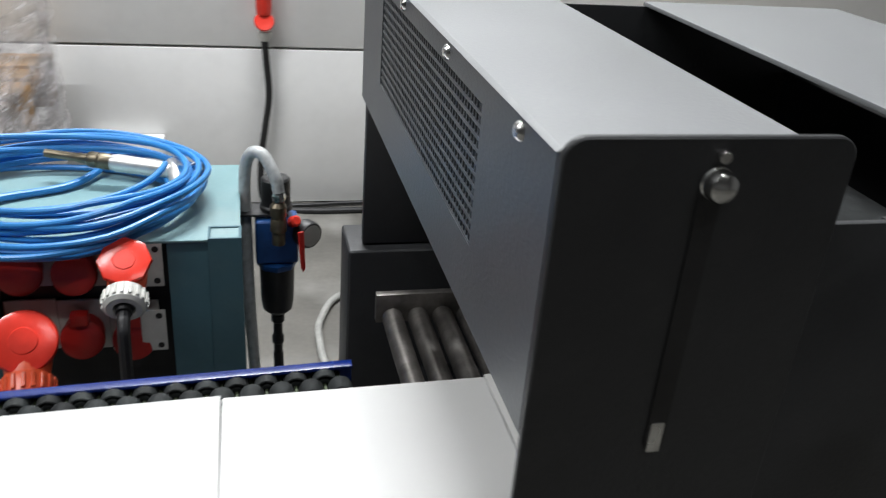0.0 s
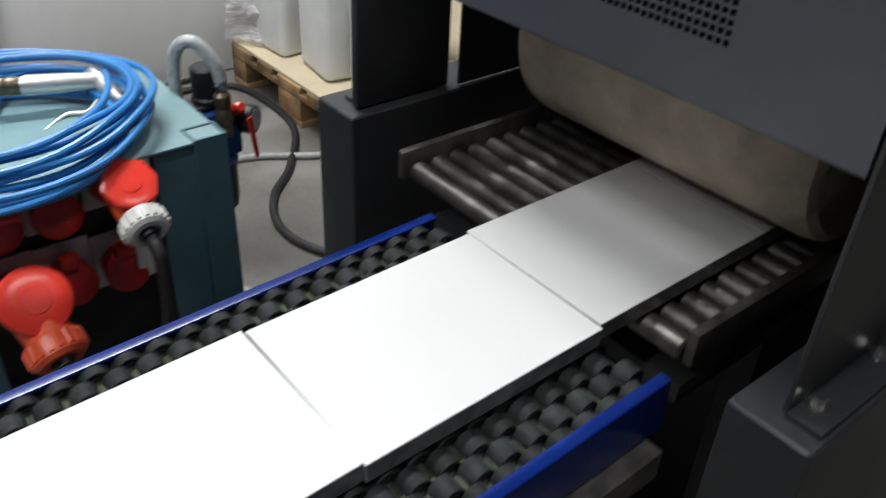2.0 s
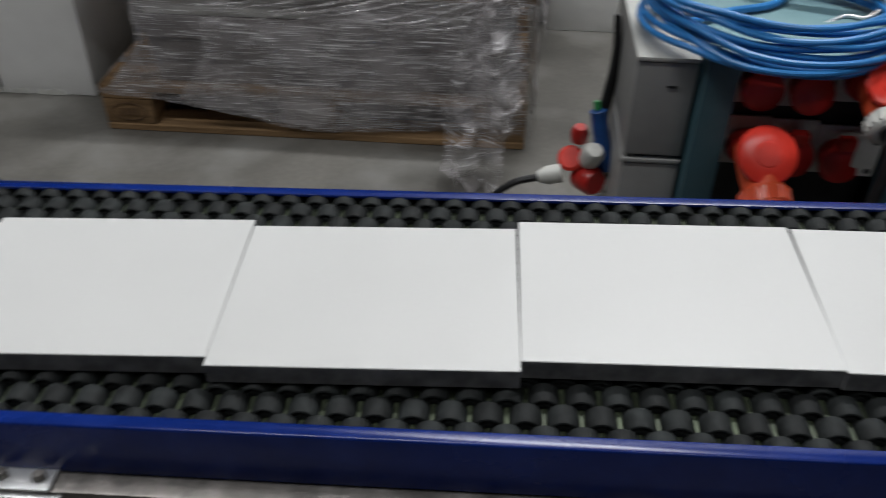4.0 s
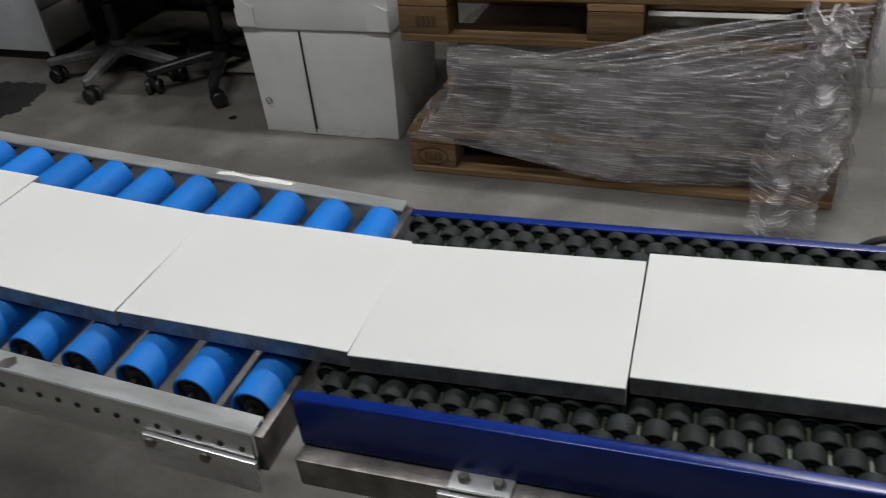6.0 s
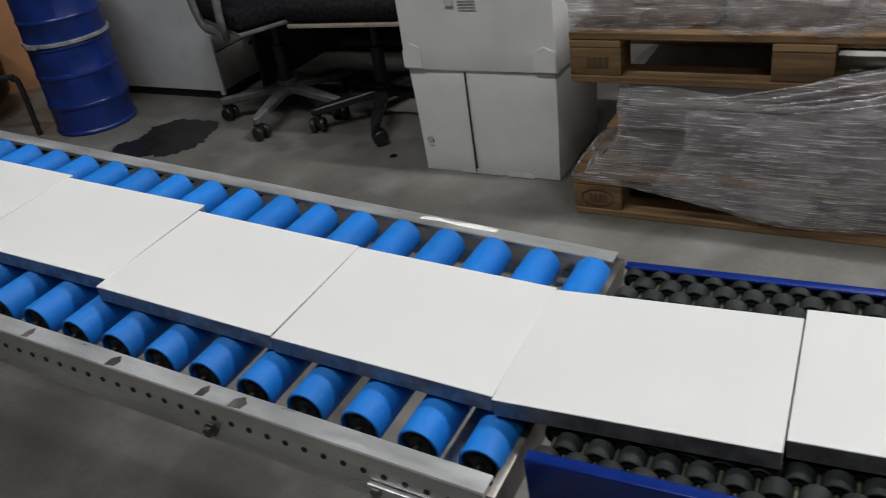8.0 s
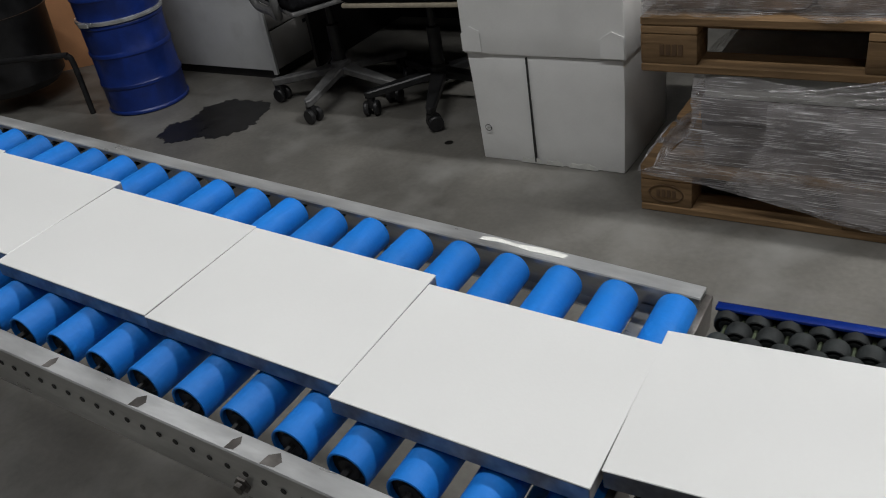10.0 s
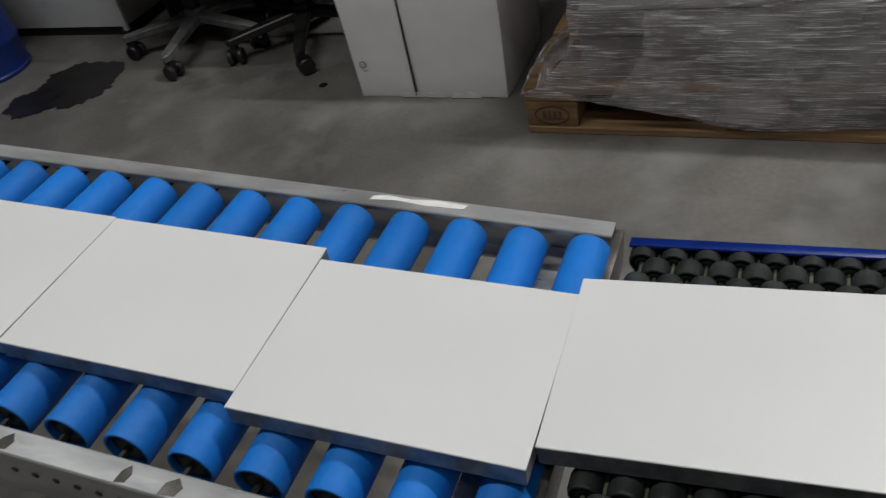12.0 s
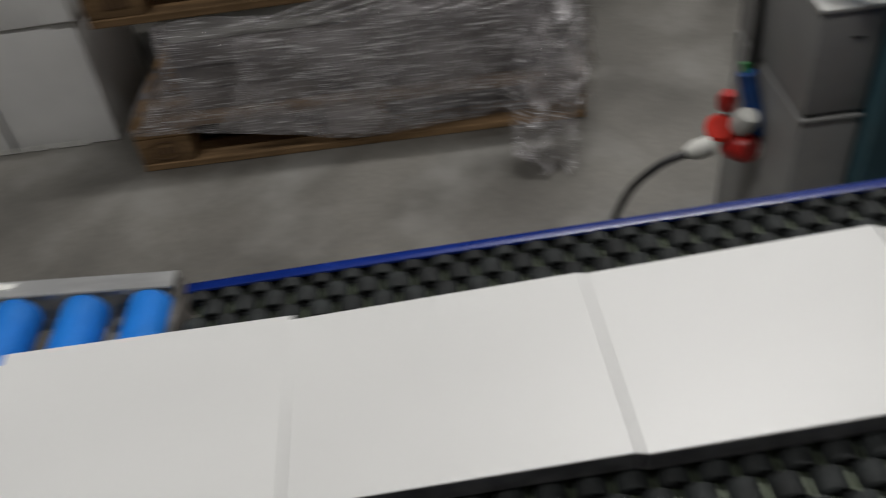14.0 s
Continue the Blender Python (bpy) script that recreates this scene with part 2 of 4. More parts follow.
def block(x0, x1, y0, y1, z0, z1, bevel=0.003, seg=2, bm=None):
    own = bmesh.new()
    bmesh.ops.create_cube(own, size=1, matrix=Matrix.Translation(((x0 + x1) / 2, (y0 + y1) / 2, (z0 + z1) / 2)) @ Matrix.Diagonal((x1 - x0, y1 - y0, z1 - z0, 1)))
    if bevel:
        bmesh.ops.bevel(own, geom=own.edges[:], offset=min(bevel, 0.45 * min(x1 - x0, y1 - y0, z1 - z0)), segments=seg, affect="EDGES", profile=0.6)
    return merge(bm, own)


def merge(bm, own):
    if bm is None:
        return own
    data = bpy.data.meshes.new("tmp")
    own.to_mesh(data)
    own.free()
    bm.from_mesh(data)
    bpy.data.meshes.remove(data)
    return bm


def lathe(profile, m=None, seg=24, bm=None):
    """A body of revolution about z: profile rows are radius, height."""
    own = bmesh.new()
    rings = []
    for r, z in profile:
        if r < 1e-6:
            rings.append([own.verts.new((0, 0, z))])
        else:
            rings.append([own.verts.new((r * math.cos(2 * math.pi * k / seg), r * math.sin(2 * math.pi * k / seg), z)) for k in range(seg)])
    for a, b in zip(rings, rings[1:]):
        for k in range(seg):
            j = (k + 1) % seg
            if len(a) == 1 and len(b) > 1:
                own.faces.new((a[0], b[j], b[k]))
            elif len(b) == 1 and len(a) > 1:
                own.faces.new((a[k], a[j], b[0]))
            elif len(a) > 1:
                own.faces.new((a[k], a[j], b[j], b[k]))
    if m is not None:
        own.transform(m)
    bmesh.ops.recalc_face_normals(own, faces=own.faces[:])
    return merge(bm, own)


def rod(p, q, r, seg=16, bm=None, bevel=0.0):
    p, q = Vector(p), Vector(q)
    d = (q - p).length
    m = Matrix.Translation(p) @ (q - p).to_track_quat("Z", "Y").to_matrix().to_4x4()
    b = bevel or r * 0.08
    return lathe([(0, 0), (r - b, 0), (r, b), (r, d - b), (r - b, d), (0, d)], m, seg, bm)


def smooth_line(points, n=8):
    """Catmull-Rom through the points."""
    p = [Vector(a) for a in points]
    p = [p[0] * 2 - p[1]] + p + [p[-1] * 2 - p[-2]]
    out = []
    for i in range(1, len(p) - 2):
        for k in range(n):
            t = k / n
            a, b, c, d = p[i - 1:i + 3]
            out.append(0.5 * ((2 * b) + (c - a) * t + (2 * a - 5 * b + 4 * c - d) * t * t + (3 * b - a - 3 * c + d) * t ** 3))
    return out + [p[-2]]


def pipe(points, r, seg=10, n=8, bm=None, line=None):
    pts = line or smooth_line(points, n)
    own = bmesh.new()
    side = None
    rings = []
    for i, p in enumerate(pts):
        d = (pts[min(i + 1, len(pts) - 1)] - pts[max(i - 1, 0)]).normalized()
        if side is None:
            side = d.orthogonal().normalized()
        side = (side - d * side.dot(d)).normalized()
        up = d.cross(side)
        rings.append([own.verts.new(p + r * (side * math.cos(2 * math.pi * k / seg) + up * math.sin(2 * math.pi * k / seg))) for k in range(seg)])
    for a, b in zip(rings, rings[1:]):
        for k in range(seg):
            own.faces.new((a[k], a[(k + 1) % seg], b[(k + 1) % seg], b[k]))
    own.faces.new(rings[0][::-1])
    own.faces.new(rings[-1])
    return merge(bm, own)


def extrude(outline, depth, m=None, bevel=0.0, bm=None):
    """A flat outline in x and y, given a depth along z."""
    own = bmesh.new()
    f = own.faces.new([own.verts.new((x, y, 0)) for x, y in outline])
    g = bmesh.ops.extrude_face_region(own, geom=[f])
    bmesh.ops.translate(own, verts=[v for v in g["geom"] if isinstance(v, bmesh.types.BMVert)], vec=(0, 0, depth))
    bmesh.ops.recalc_face_normals(own, faces=own.faces[:])
    if bevel:
        bmesh.ops.bevel(own, geom=own.edges[:], offset=bevel, segments=1, affect="EDGES")
    if m is not None:
        own.transform(m)
    return merge(bm, own)


def arc(cx, cy, r, a0, a1, n=6):
    return [(cx + r * math.cos(radians(a0 + (a1 - a0) * k / n)), cy + r * math.sin(radians(a0 + (a1 - a0) * k / n))) for k in range(n + 1)]


def jitter(bm, amount, scale, seed=0.0):
    for v in bm.verts:
        v.co += Vector(noise.noise_vector(v.co * scale + Vector((seed, seed * 2, 0)))) * amount
    return bm


# ---- the setting ----
WALL_Y = 0.885
floor = finish("floor", block(-6, 6, -8, 3.2, -0.1, 0, 0), "floor", smooth=False)
tagged(floor, "bare grey concrete floor with pale worn patches", "floor", kind="structure")
JOINT = 0.576
wall_back = finish("wall_back", block(1.0, 6, WALL_Y + 0.03, WALL_Y + 0.15, 0, CEIL, 0), "wall", smooth=False)
tagged(wall_back, "white painted wall of wide horizontal sheets", "wall", kind="structure")
for z0, z1 in ((0.004, JOINT - 0.004), (JOINT + 0.004, 1.72), (1.728, CEIL - 0.004)):
    part("wall_panel", block(1.0, 6, WALL_Y, WALL_Y + 0.028, z0, z1, 0.004), "wall", wall_back)
# unseen enclosing walls, added in dark grey so that little light bounces back
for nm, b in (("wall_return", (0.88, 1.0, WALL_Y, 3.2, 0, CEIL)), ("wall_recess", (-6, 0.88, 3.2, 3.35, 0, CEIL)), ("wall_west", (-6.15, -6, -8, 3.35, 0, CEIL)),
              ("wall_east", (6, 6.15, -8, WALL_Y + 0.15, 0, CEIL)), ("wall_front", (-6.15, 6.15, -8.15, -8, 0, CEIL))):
    tagged(finish(nm, block(*b, 0), "ceiling" if nm in ("wall_return", "wall_recess", "wall_west", "wall_front", "wall_east") else "wall", smooth=False), "dark grey hall wall, unseen, added to cut bounced light", "wall", kind="structure")
# unseen ceiling, dark for the same low bounce
tagged(finish("ceiling", block(-6.15, 6.15, -8.15, 3.35, CEIL, CEIL + 0.1, 0), "ceiling", smooth=False), "grey hall ceiling, unseen, kept dark to cut bounced light", "ceiling", kind="structure")
# assumed housings for the unseen lamps, with glowing diffusers
for lx, ly, lsx, lsy, lw in LAMPS:
    cl = thing("ceiling_light", "long white tube light assumed on the ceiling, unseen", "ceiling light", "tube lights on the ceiling", m=pose(lx, ly, CEIL))
    part("frame", block(-lsx / 2 - 0.02, lsx / 2 + 0.02, -lsy / 2 - 0.02, lsy / 2 + 0.02, -0.06, -0.001, 0.004), "ivory", cl)
    part("diffuser", block(-lsx / 2, lsx / 2, -lsy / 2, lsy / 2, -0.095, -0.061, 0.01), "diffuser", cl)

# ---- skate wheel conveyor ----
TOP = 0.70
SK_SLOPE = 1.605
SK = Matrix.Translation((0.548, -1.4406, 0.6984)) @ pose(0, 0, 0, 0, -SK_SLOPE, 0.604) @ Matrix.Translation((0, 0, -TOP))
SK_L, SK_H = 1.352, 0.1765


def wheel_mesh():
    bm = lathe([(0.0035, -0.0105), (0.0075, -0.0105), (0.0085, -0.006), (0.0115, -0.0105), (0.0128, -0.0098), (0.0136, -0.007), (0.0136, 0.007), (0.0128, 0.0098), (0.0115, 0.0105), (0.0085, 0.006), (0.0075, 0.0105), (0.0035, 0.0105)], pose(0, 0, 0, 90, 0, 0), 14)
    data = bpy.data.meshes.new("wheel")
    bm.to_mesh(data)
    bm.free()
    data.materials.append(M["wheel"])
    for p in data.polygons:
        p.use_smooth = True
    data.set_sharp_from_angle(angle=radians(40))
    return data


def rail_profile(h, lip, t):
    return [(0, 0), (lip, 0), (lip, t), (t, t), (t, h - t), (lip, h - t), (lip, h - 0.2 * t), (lip - t * 0.3, h), (t * 0.4, h), (0, h - 0.4 * t)]


def build_skate_conveyor():
    conv = thing("skate_wheel_conveyor", "black skate wheel conveyor with blue plastic side rails", "conveyor", m=SK)
    for name, s in (("side_rail", -1), ("side_rail", 1)):
        prof = rail_profile(0.062, 0.014, 0.004)
        out = [((SK_H - y) * s, z + TOP - 0.062) for y, z in prof]
        bm = extrude([(y, z) for y, z in out], SK_L, Matrix(((0, 0, 1, 0), (1, 0, 0, 0), (0, 1, 0, 0), (0, 0, 0, 1))), 0.0008)
        part(name, bm, "blue_rail", conv, "glossy blue side rail")
        part("support_profile", block(0.0, SK_L - 0.02, s * (SK_H + 0.002) - 0.018, s * (SK_H + 0.002) + 0.018, TOP - 0.1, TOP - 0.0635, 0.003), "steel", conv, "dark grey steel profile under the rail")
    n = int(SK_L / 0.01555)
    wheel = wheel_mesh()
    rows = 15
    step = (2 * SK_H - 0.03) / (rows - 1)
    near = (0, 1, 2, 3, rows - 3, rows - 2, rows - 1)
    rest = bmesh.new()
    for j in range(n):
        x = 0.014 + j * 0.01555
        ax = part("axle", rod((x, -SK_H + 0.004, TOP - 0.0145), (x, SK_H - 0.004, TOP - 0.0145), 0.0026, 6), "axle", conv)
        for r in range(rows):
            if r % 2 != j % 2:
                continue
            y = -SK_H + 0.015 + r * step
            if r in near:
                w = new("wheel", wheel)
                w.parent = conv
                w.matrix_basis = pose(x, y, TOP - 0.0145, 0, random.uniform(0, 360), 0)
            else:
                lathe([(0.0035, -0.0105), (0.0125, -0.0105), (0.0136, -0.007), (0.0136, 0.007), (0.0125, 0.0105), (0.0035, 0.0105)], pose(x, y, TOP - 0.0145, 90, 0, 0), 8, rest)
    tagged(part("wheel_bed", rest, "wheel", conv), kind="stuff")
    for x in (0.19, 1.09):
        for s in (-1, 1):
            y = s * (SK_H + 0.023)
            br = part("bracket", block(x - 0.04, x + 0.04, y - 0.003, y + 0.003, TOP - 0.125, TOP - 0.066, 0.002), "galv", conv, "galvanised bracket plate")
            for dx in (-0.025, 0.025):
                part("bolt", lathe([(0, 0), (0.006, 0), (0.0072, 0.0015), (0.0072, 0.004), (0.0058, 0.005), (0, 0.005)], pose(x + dx, y + s * 0.003, TOP - 0.105, -90 * s, 0, 0), 6), "chrome", br)
            clamp = part("clamp_plate", block(x - 0.03, x + 0.03, s * (SK_H + 0.009) - 0.012, s * (SK_H + 0.009) + 0.012, TOP - 0.0632, TOP - 0.0600, 0.001), "galv", conv)
            for dx in (-0.017, 0.017):
                part("bolt", lathe([(0, 0.006), (0.0045, 0.006), (0.0060, 0.0045), (0.0060, 0), (0, 0)], pose(x + dx, s * (SK_H + 0.009), TOP - 0.0599), 6), "steel", clamp)
            part("leg", block(x - 0.022, x + 0.022, s * SK_H - 0.017, s * SK_H + 0.015, 0.014 - 0.028 * x, TOP - 0.101, 0.003), "steel", conv, "dark steel leg")
            part("foot", lathe([(0, 0), (0.035, 0), (0.035, 0.006), (0.012, 0.012), (0, 0.012)], pose(x, s * SK_H, 0.002 - 0.028 * x), 16), "black", conv)
        part("crossbar", block(x - 0.012, x + 0.012, -SK_H + 0.016, SK_H - 0.018, 0.30, 0.33, 0.003), "galv", conv)
        for s in (-1, 1):
            part("brace", rod((x, s * (SK_H - 0.02), 0.50), (x + 0.17, s * (SK_H - 0.02), TOP - 0.1), 0.008, 8), "galv", conv)
    return conv


# ---- roller conveyor ----
RISE = 4.238
RC = Matrix.Translation((0.5237, -1.4396, 0.6925)) @ pose(0, 0, 0, 0, RISE, 0.257) @ Matrix.Translation((0, 0, -TOP))
RC_W = 0.217


def shared(name, bm, material):
    d = bpy.data.meshes.new(name)
    bm.to_mesh(d)
    bm.free()
    d.materials.append(M[material])
    for p in d.polygons:
        p.use_smooth = True
    d.set_sharp_from_angle(angle=radians(50))
    return d


def build_roller_conveyor():
    conv = thing("roller_conveyor", "galvanised roller conveyor with blue sleeved rollers", "conveyor", m=RC)
    length, flange = 2.6, TOP - 0.010
    hole = shared("punched_hole", lathe([(0, 0), (0.0036, 0), (0.0036, 0.0009), (0, 0.0009)], None, 8), "black")
    for s in (-1, 1):
        y0 = s * RC_W
        # channel with its flanges turned inwards
        prof = [(0, 0), (0.020, 0), (0.020, 0.003), (0.003, 0.003), (0.003, 0.057), (0.0230, 0.057), (0.0230, 0.053), (0.0260, 0.053), (0.0260, 0.0585), (0.0247, 0.060), (0.0015, 0.060), (0, 0.0585)]
        bm = extrude([(y0 - s * p, flange - 0.060 + q) for p, q in prof], length, Matrix(((0, 0, -1, 0), (1, 0, 0, 0), (0, 1, 0, 0), (0, 0, 0, 1))))
        rail = part("side_rail", bm, "galv", conv, "scuffed galvanised channel")
        for k in range(96 if s < 0 else 30):
            h = new("punched_hole", hole)
            h.parent = rail
            h.matrix_basis = pose(-0.012 - k * 0.02383, y0, flange - 0.024, -90 * s, 0, 0)
        for x in (-0.052, -0.115, -0.33):
            part("bolt", lathe([(0, 0), (0.010, 0), (0.010, 0.003), (0.0065, 0.004), (0.0065, 0.009), (0, 0.009)], pose(x, y0, flange - 0.043, -90 * s, 0, 0), 6), "steel", rail)
        part("splice_plate", block(-0.125, 0.004, y0 + s * 0.0035 - 0.003, y0 + s * 0.0035 + 0.003, flange - 0.078, flange - 0.034, 0.002), "galv", conv)
    along = pose(0, 0.1782, 0, 90, 0, 0)
    sleeve = shared("sleeve", lathe([(0.0205, 0.0015), (0.0220, 0.0), (0.0235, 0.0006), (0.0240, 0.003), (0.0240, 0.3534), (0.0235, 0.3558), (0.0220, 0.3564), (0.0205, 0.3549)], along, 30), "sleeve")
    caps = [shared("end_cap", lathe([(0.004, 0.004), (0.012, 0.004), (0.014, 0.0065), (0.0204, 0.0065), (0.0204, 0.02)], along, 20), "black"),
            shared("end_cap", lathe([(0.0204, 0.3364), (0.0204, 0.3499), (0.014, 0.3499), (0.012, 0.3524), (0.004, 0.3524)], along, 20), "black")]
    pin = shared("axle", lathe([(0, -0.034), (0.004, -0.034), (0.004, 0.390), (0, 0.390)], along, 6), "black")
    for k in range(37):
        r = new("roller", sleeve)
        r.parent = conv
        r.matrix_basis = pose(-0.0207 - k * 0.0688, 0, TOP - 0.0240 + random.uniform(-0.0008, 0.0008), 0, random.uniform(0, 360), 0)
        for d in (*caps, pin):
            c = new(d.name.split(".")[0], d)
            c.parent = r
    for x in (-0.062, -0.9, -1.9):
        part("cross_member", block(x - 0.012, x + 0.012, -RC_W + 0.004, RC_W - 0.004, flange - 0.056, flange - 0.044, 0.002), "galv", conv)
    for x in (-1.95, -2.5):
        for s in (-1, 1):
            part("leg", block(x - 0.025, x + 0.025, s * (RC_W - 0.018) - 0.012, s * (RC_W - 0.018) + 0.012, 0.0075 + x * 0.0741, flange - 0.061, 0.003), "galv", conv)
    part("end_plate", block(0.0, 0.010, -RC_W + 0.005, RC_W - 0.005, flange - 0.055, flange - 0.006, 0.002), "steel", conv)
    bm = extrude([(0, 0), (0.03, 0.004), (0.07, 0.001), (0.115, 0.003), (0.118, 0.011), (0.08, 0.013), (0.05, 0.009), (0.02, 0.012), (0.002, 0.008)], 0.0006, pose(-0.285, RC_W - 0.017, flange + 0.0002, 0, 0, 0))
    part("torn_label", bm, "tape", conv, "torn strip of white label")
    for x, w in ((-0.30, 0.016), (-0.345, 0.010), (-0.48, 0.013), (-0.62, 0.009), (-0.83, 0.014)):
        out = [(0, 0.001), (w, 0.003), (w * 1.2, 0.012), (w * 0.7, 0.020), (w * 0.1, 0.013)]
        part("stain", extrude(out, 0.0004, pose(x, -RC_W + 0.001, flange + 0.0001, 0, 0, 0)), "steel", conv, "dark worn stain")
    return conv


# ---- white panels on the conveyors ----
PL, PW, PT = 0.2680, 0.1968, 0.0215


def slab_meshes():
    """The dark foil-edged core and the white sheet on it."""
    out = []
    for name, z0, z1, inset, material in (("core", 0.0, PT - 0.0016, 0.0004, "panel_side"), ("top_sheet", PT - 0.0015, PT, 0.0, "panel")):
        bm = block(-PL / 2 + inset, PL / 2 - inset, -PW / 2 + inset, PW / 2 - inset, z0, z1, 0.0007, 1)
        d = bpy.data.meshes.new(name)
        bm.to_mesh(d)
        bm.free()
        d.materials.append(M[material])
        out.append(d)
    return out


# seam z of the row at seconds t (the left edge of the fourth panel from the middle)
TRAVEL = [(0, 1.491), (0.5, 1.421), (0.7, 1.402), (1.0, 1.389), (1.5, 1.382), (2.0, 1.347), (2.5, 1.281), (3.0, 1.215), (3.5, 1.170), (4.1, 1.160), (4.5, 1.135), (5.9, 0.868),
          (6.3, 0.843), (7.5, 0.838), (8.0, 0.765), (8.5, 0.634), (8.7, 0.590), (9.2, 0.533), (10.8, 0.523), (13.0, 0.522), (13.3, 0.505), (13.5, 0.467), (14.0, 0.402)]
LANE = [(-2.6, -1.44, 1.0), (-0.32, -1.460, 1.2), (-0.04, -1.468, 1.0), (0.23, -1.4725, 1.0), (0.39, -1.4765, 1.0), (0.50, -1.4715, 1.5), (0.70, -1.463, 2.2), (1.02, -1.454, 2.2), (1.29, -1.4505, 1.6), (1.62, -1.440, 0.4), (1.80, -1.438, 0.0), (2.1, -1.432, 0.0), (3.2, -1.42, 0.0)]
# from the fourth panel's left edge: left edge, sideways shift, extra turn
ROW = [(-2.1504, 0, 0), (-1.8816, 0.002, 0.3), (-1.6128, -0.003, 0), (-1.3440, 0, -0.3), (-1.0752, 0.002, 0.3), (-0.8064, -0.004, -0.4), (-0.5376, 0.004, 0.2), (-0.2688, -0.003, 0.0), (0.0000, 0.014, -0.2), (0.2688, 0.006, -0.3), (0.5376, 0.006, 0.2), (0.8064, 0.004, 0)]


def lane(x):
    for a, b in zip(LANE, LANE[1:]):
        if x <= b[0]:
            f = (x - a[0]) / (b[0] - a[0])
            f = f * f * (3 - 2 * f) * 0.5 + f * 0.5
            return a[1] + (b[1] - a[1]) * f, a[2] + (b[2] - a[2]) * f
    return LANE[-1][1:]


def bed(x):
    """Height of the wheels or rollers that carry the slabs: a shallow valley where the two conveyors meet."""
    up_left = 0.6925 + (0.5237 - x) * math.tan(radians(RISE))
    up_right = 0.6984 + (min(x, 1.94) - 0.548) * math.tan(radians(SK_SLOPE)) - 0.0008
    return max(up_left, up_right)


PANELS = []


def build_panels():
    meshes = slab_meshes()
    for dx, dy, turn in ROW:
        p = thing("white_slab", "flat white slab with dark foil edges on the conveyor", "slab", "white slabs in a row")
        for d in meshes:
            c = new(d.name.split(".")[0], d)
            c.parent = p
        PANELS.append((p, dx, dy, turn))


def panel_rows(dx, dy, turn):
    rows = []
    for t, z in TRAVEL:
        x = z + dx + PL / 2
        y, a = lane(x)
        h0, h1 = bed(x - PL / 2), bed(x + PL / 2)
        tip = math.degrees(math.atan2(h0 - h1, PL))
        rows.append((t, pose(x, y + dy, 0.0012 + (h0 + h1) / 2, 0, tip, a + turn)))
    return rows


# ---- the press at the end of the line ----


def build_press():
    press = thing("press", "anthracite gantry press with a perforated hood and felt roller", "machine")
    Y0 = -1.622
    for x0, y0, y1, z1 in ((1.925, -0.981, -0.895, 0.772), (1.915, -1.661, -1.578, 0.75)):
        part("base_block", block(x0, 2.62, y0, y1, 0.0, z1, 0.006, 3), "press_dark", press, "black painted steel base block")
    # far post: folded sheet
    part("post", block(1.945, 2.10, -0.965, -0.951, 0.774, 1.14, 0.003), "press_dark", press, "dark folded steel post")
    part("post", block(2.086, 2.10, -0.950, -0.918, 0.774, 1.14, 0.003), "press_dark", press, "dark folded steel post")
    part("foot_plate", block(1.952, 2.095, -0.950, -0.923, 0.773, 0.779, 0.002), "press_dark", press)
    # near side plate with a slot and a foot flange
    slot_x = 2.014
    out = [(1.936, 0.756), (2.090, 0.756)] + arc(2.090 - 0.012, 1.150 - 0.012, 0.012, 0, 90) + arc(1.936 + 0.012, 1.150 - 0.012, 0.012, 90, 180)
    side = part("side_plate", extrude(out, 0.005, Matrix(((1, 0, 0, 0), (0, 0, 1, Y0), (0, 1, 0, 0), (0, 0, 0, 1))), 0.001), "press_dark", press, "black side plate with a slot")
    bm = bmesh.new()
    for w, d in ((0.0058, 0.0012),):
        extrude(arc(slot_x, 1.128, w, 0, 180) + arc(slot_x, 0.972, w, 180, 360), d, Matrix(((1, 0, 0, 0), (0, 0, -1, Y0), (0, 1, 0, 0), (0, 0, 0, 1))), 0, bm)
    part("slot", bm, "black", side, "dark slot")
    part("slot_end", block(slot_x - 0.004, slot_x + 0.004, Y0 - 0.0018, Y0 - 0.0012, 0.966, 0.986, 0.0002), "chrome", side, "bright end of the slot")
    part("knob", lathe([(0, 0.010), (0.0045, 0.0095), (0.0072, 0.0075), (0.0082, 0.004), (0.0080, 0.001), (0.0088, 0.0), (0, 0)], pose(slot_x + 0.002, Y0 - 0.001, 1.127, 90, 0, 0), 20), "chrome", side, "round steel knob")
    part("pin", rod((slot_x + 0.002, Y0 + 0.001, 1.141), (slot_x + 0.002, Y0 - 0.004, 1.141), 0.0032, 10), "chrome", side)
    fl = part("flange", block(1.936, 2.105, -1.655, Y0 + 0.002, 0.7505, 0.757, 0.0025), "press_dark", press, "bolted foot flange")
    for x in (1.965, 2.073):
        part("washer", lathe([(0.004, 0), (0.011, 0), (0.011, 0.0018), (0.004, 0.0018)], pose(x, -1.621 - 0.012, 0.757), 18), "chrome", fl)
        part("bolt", lathe([(0, 0.0075), (0.0052, 0.0075), (0.0066, 0.006), (0.0066, 0.0005), (0, 0.0005)], pose(x, -1.621 - 0.012, 0.7585, 0, 0, 17), 6), "chrome", fl)
    part("support_rib", block(2.150, 2.165, -1.597, -1.585, 0.757, 1.09, 0.002), "press_dark", press)
    cord = part("cord", pipe([(2.165, -1.66, 1.0), (2.160, -1.665, 0.95), (2.150, -1.668, 0.88), (2.150, -1.668, 0.80), (2.155, -1.668, 0.7515)], 0.0065), "grey_cable", press, "grey cord with a connector")
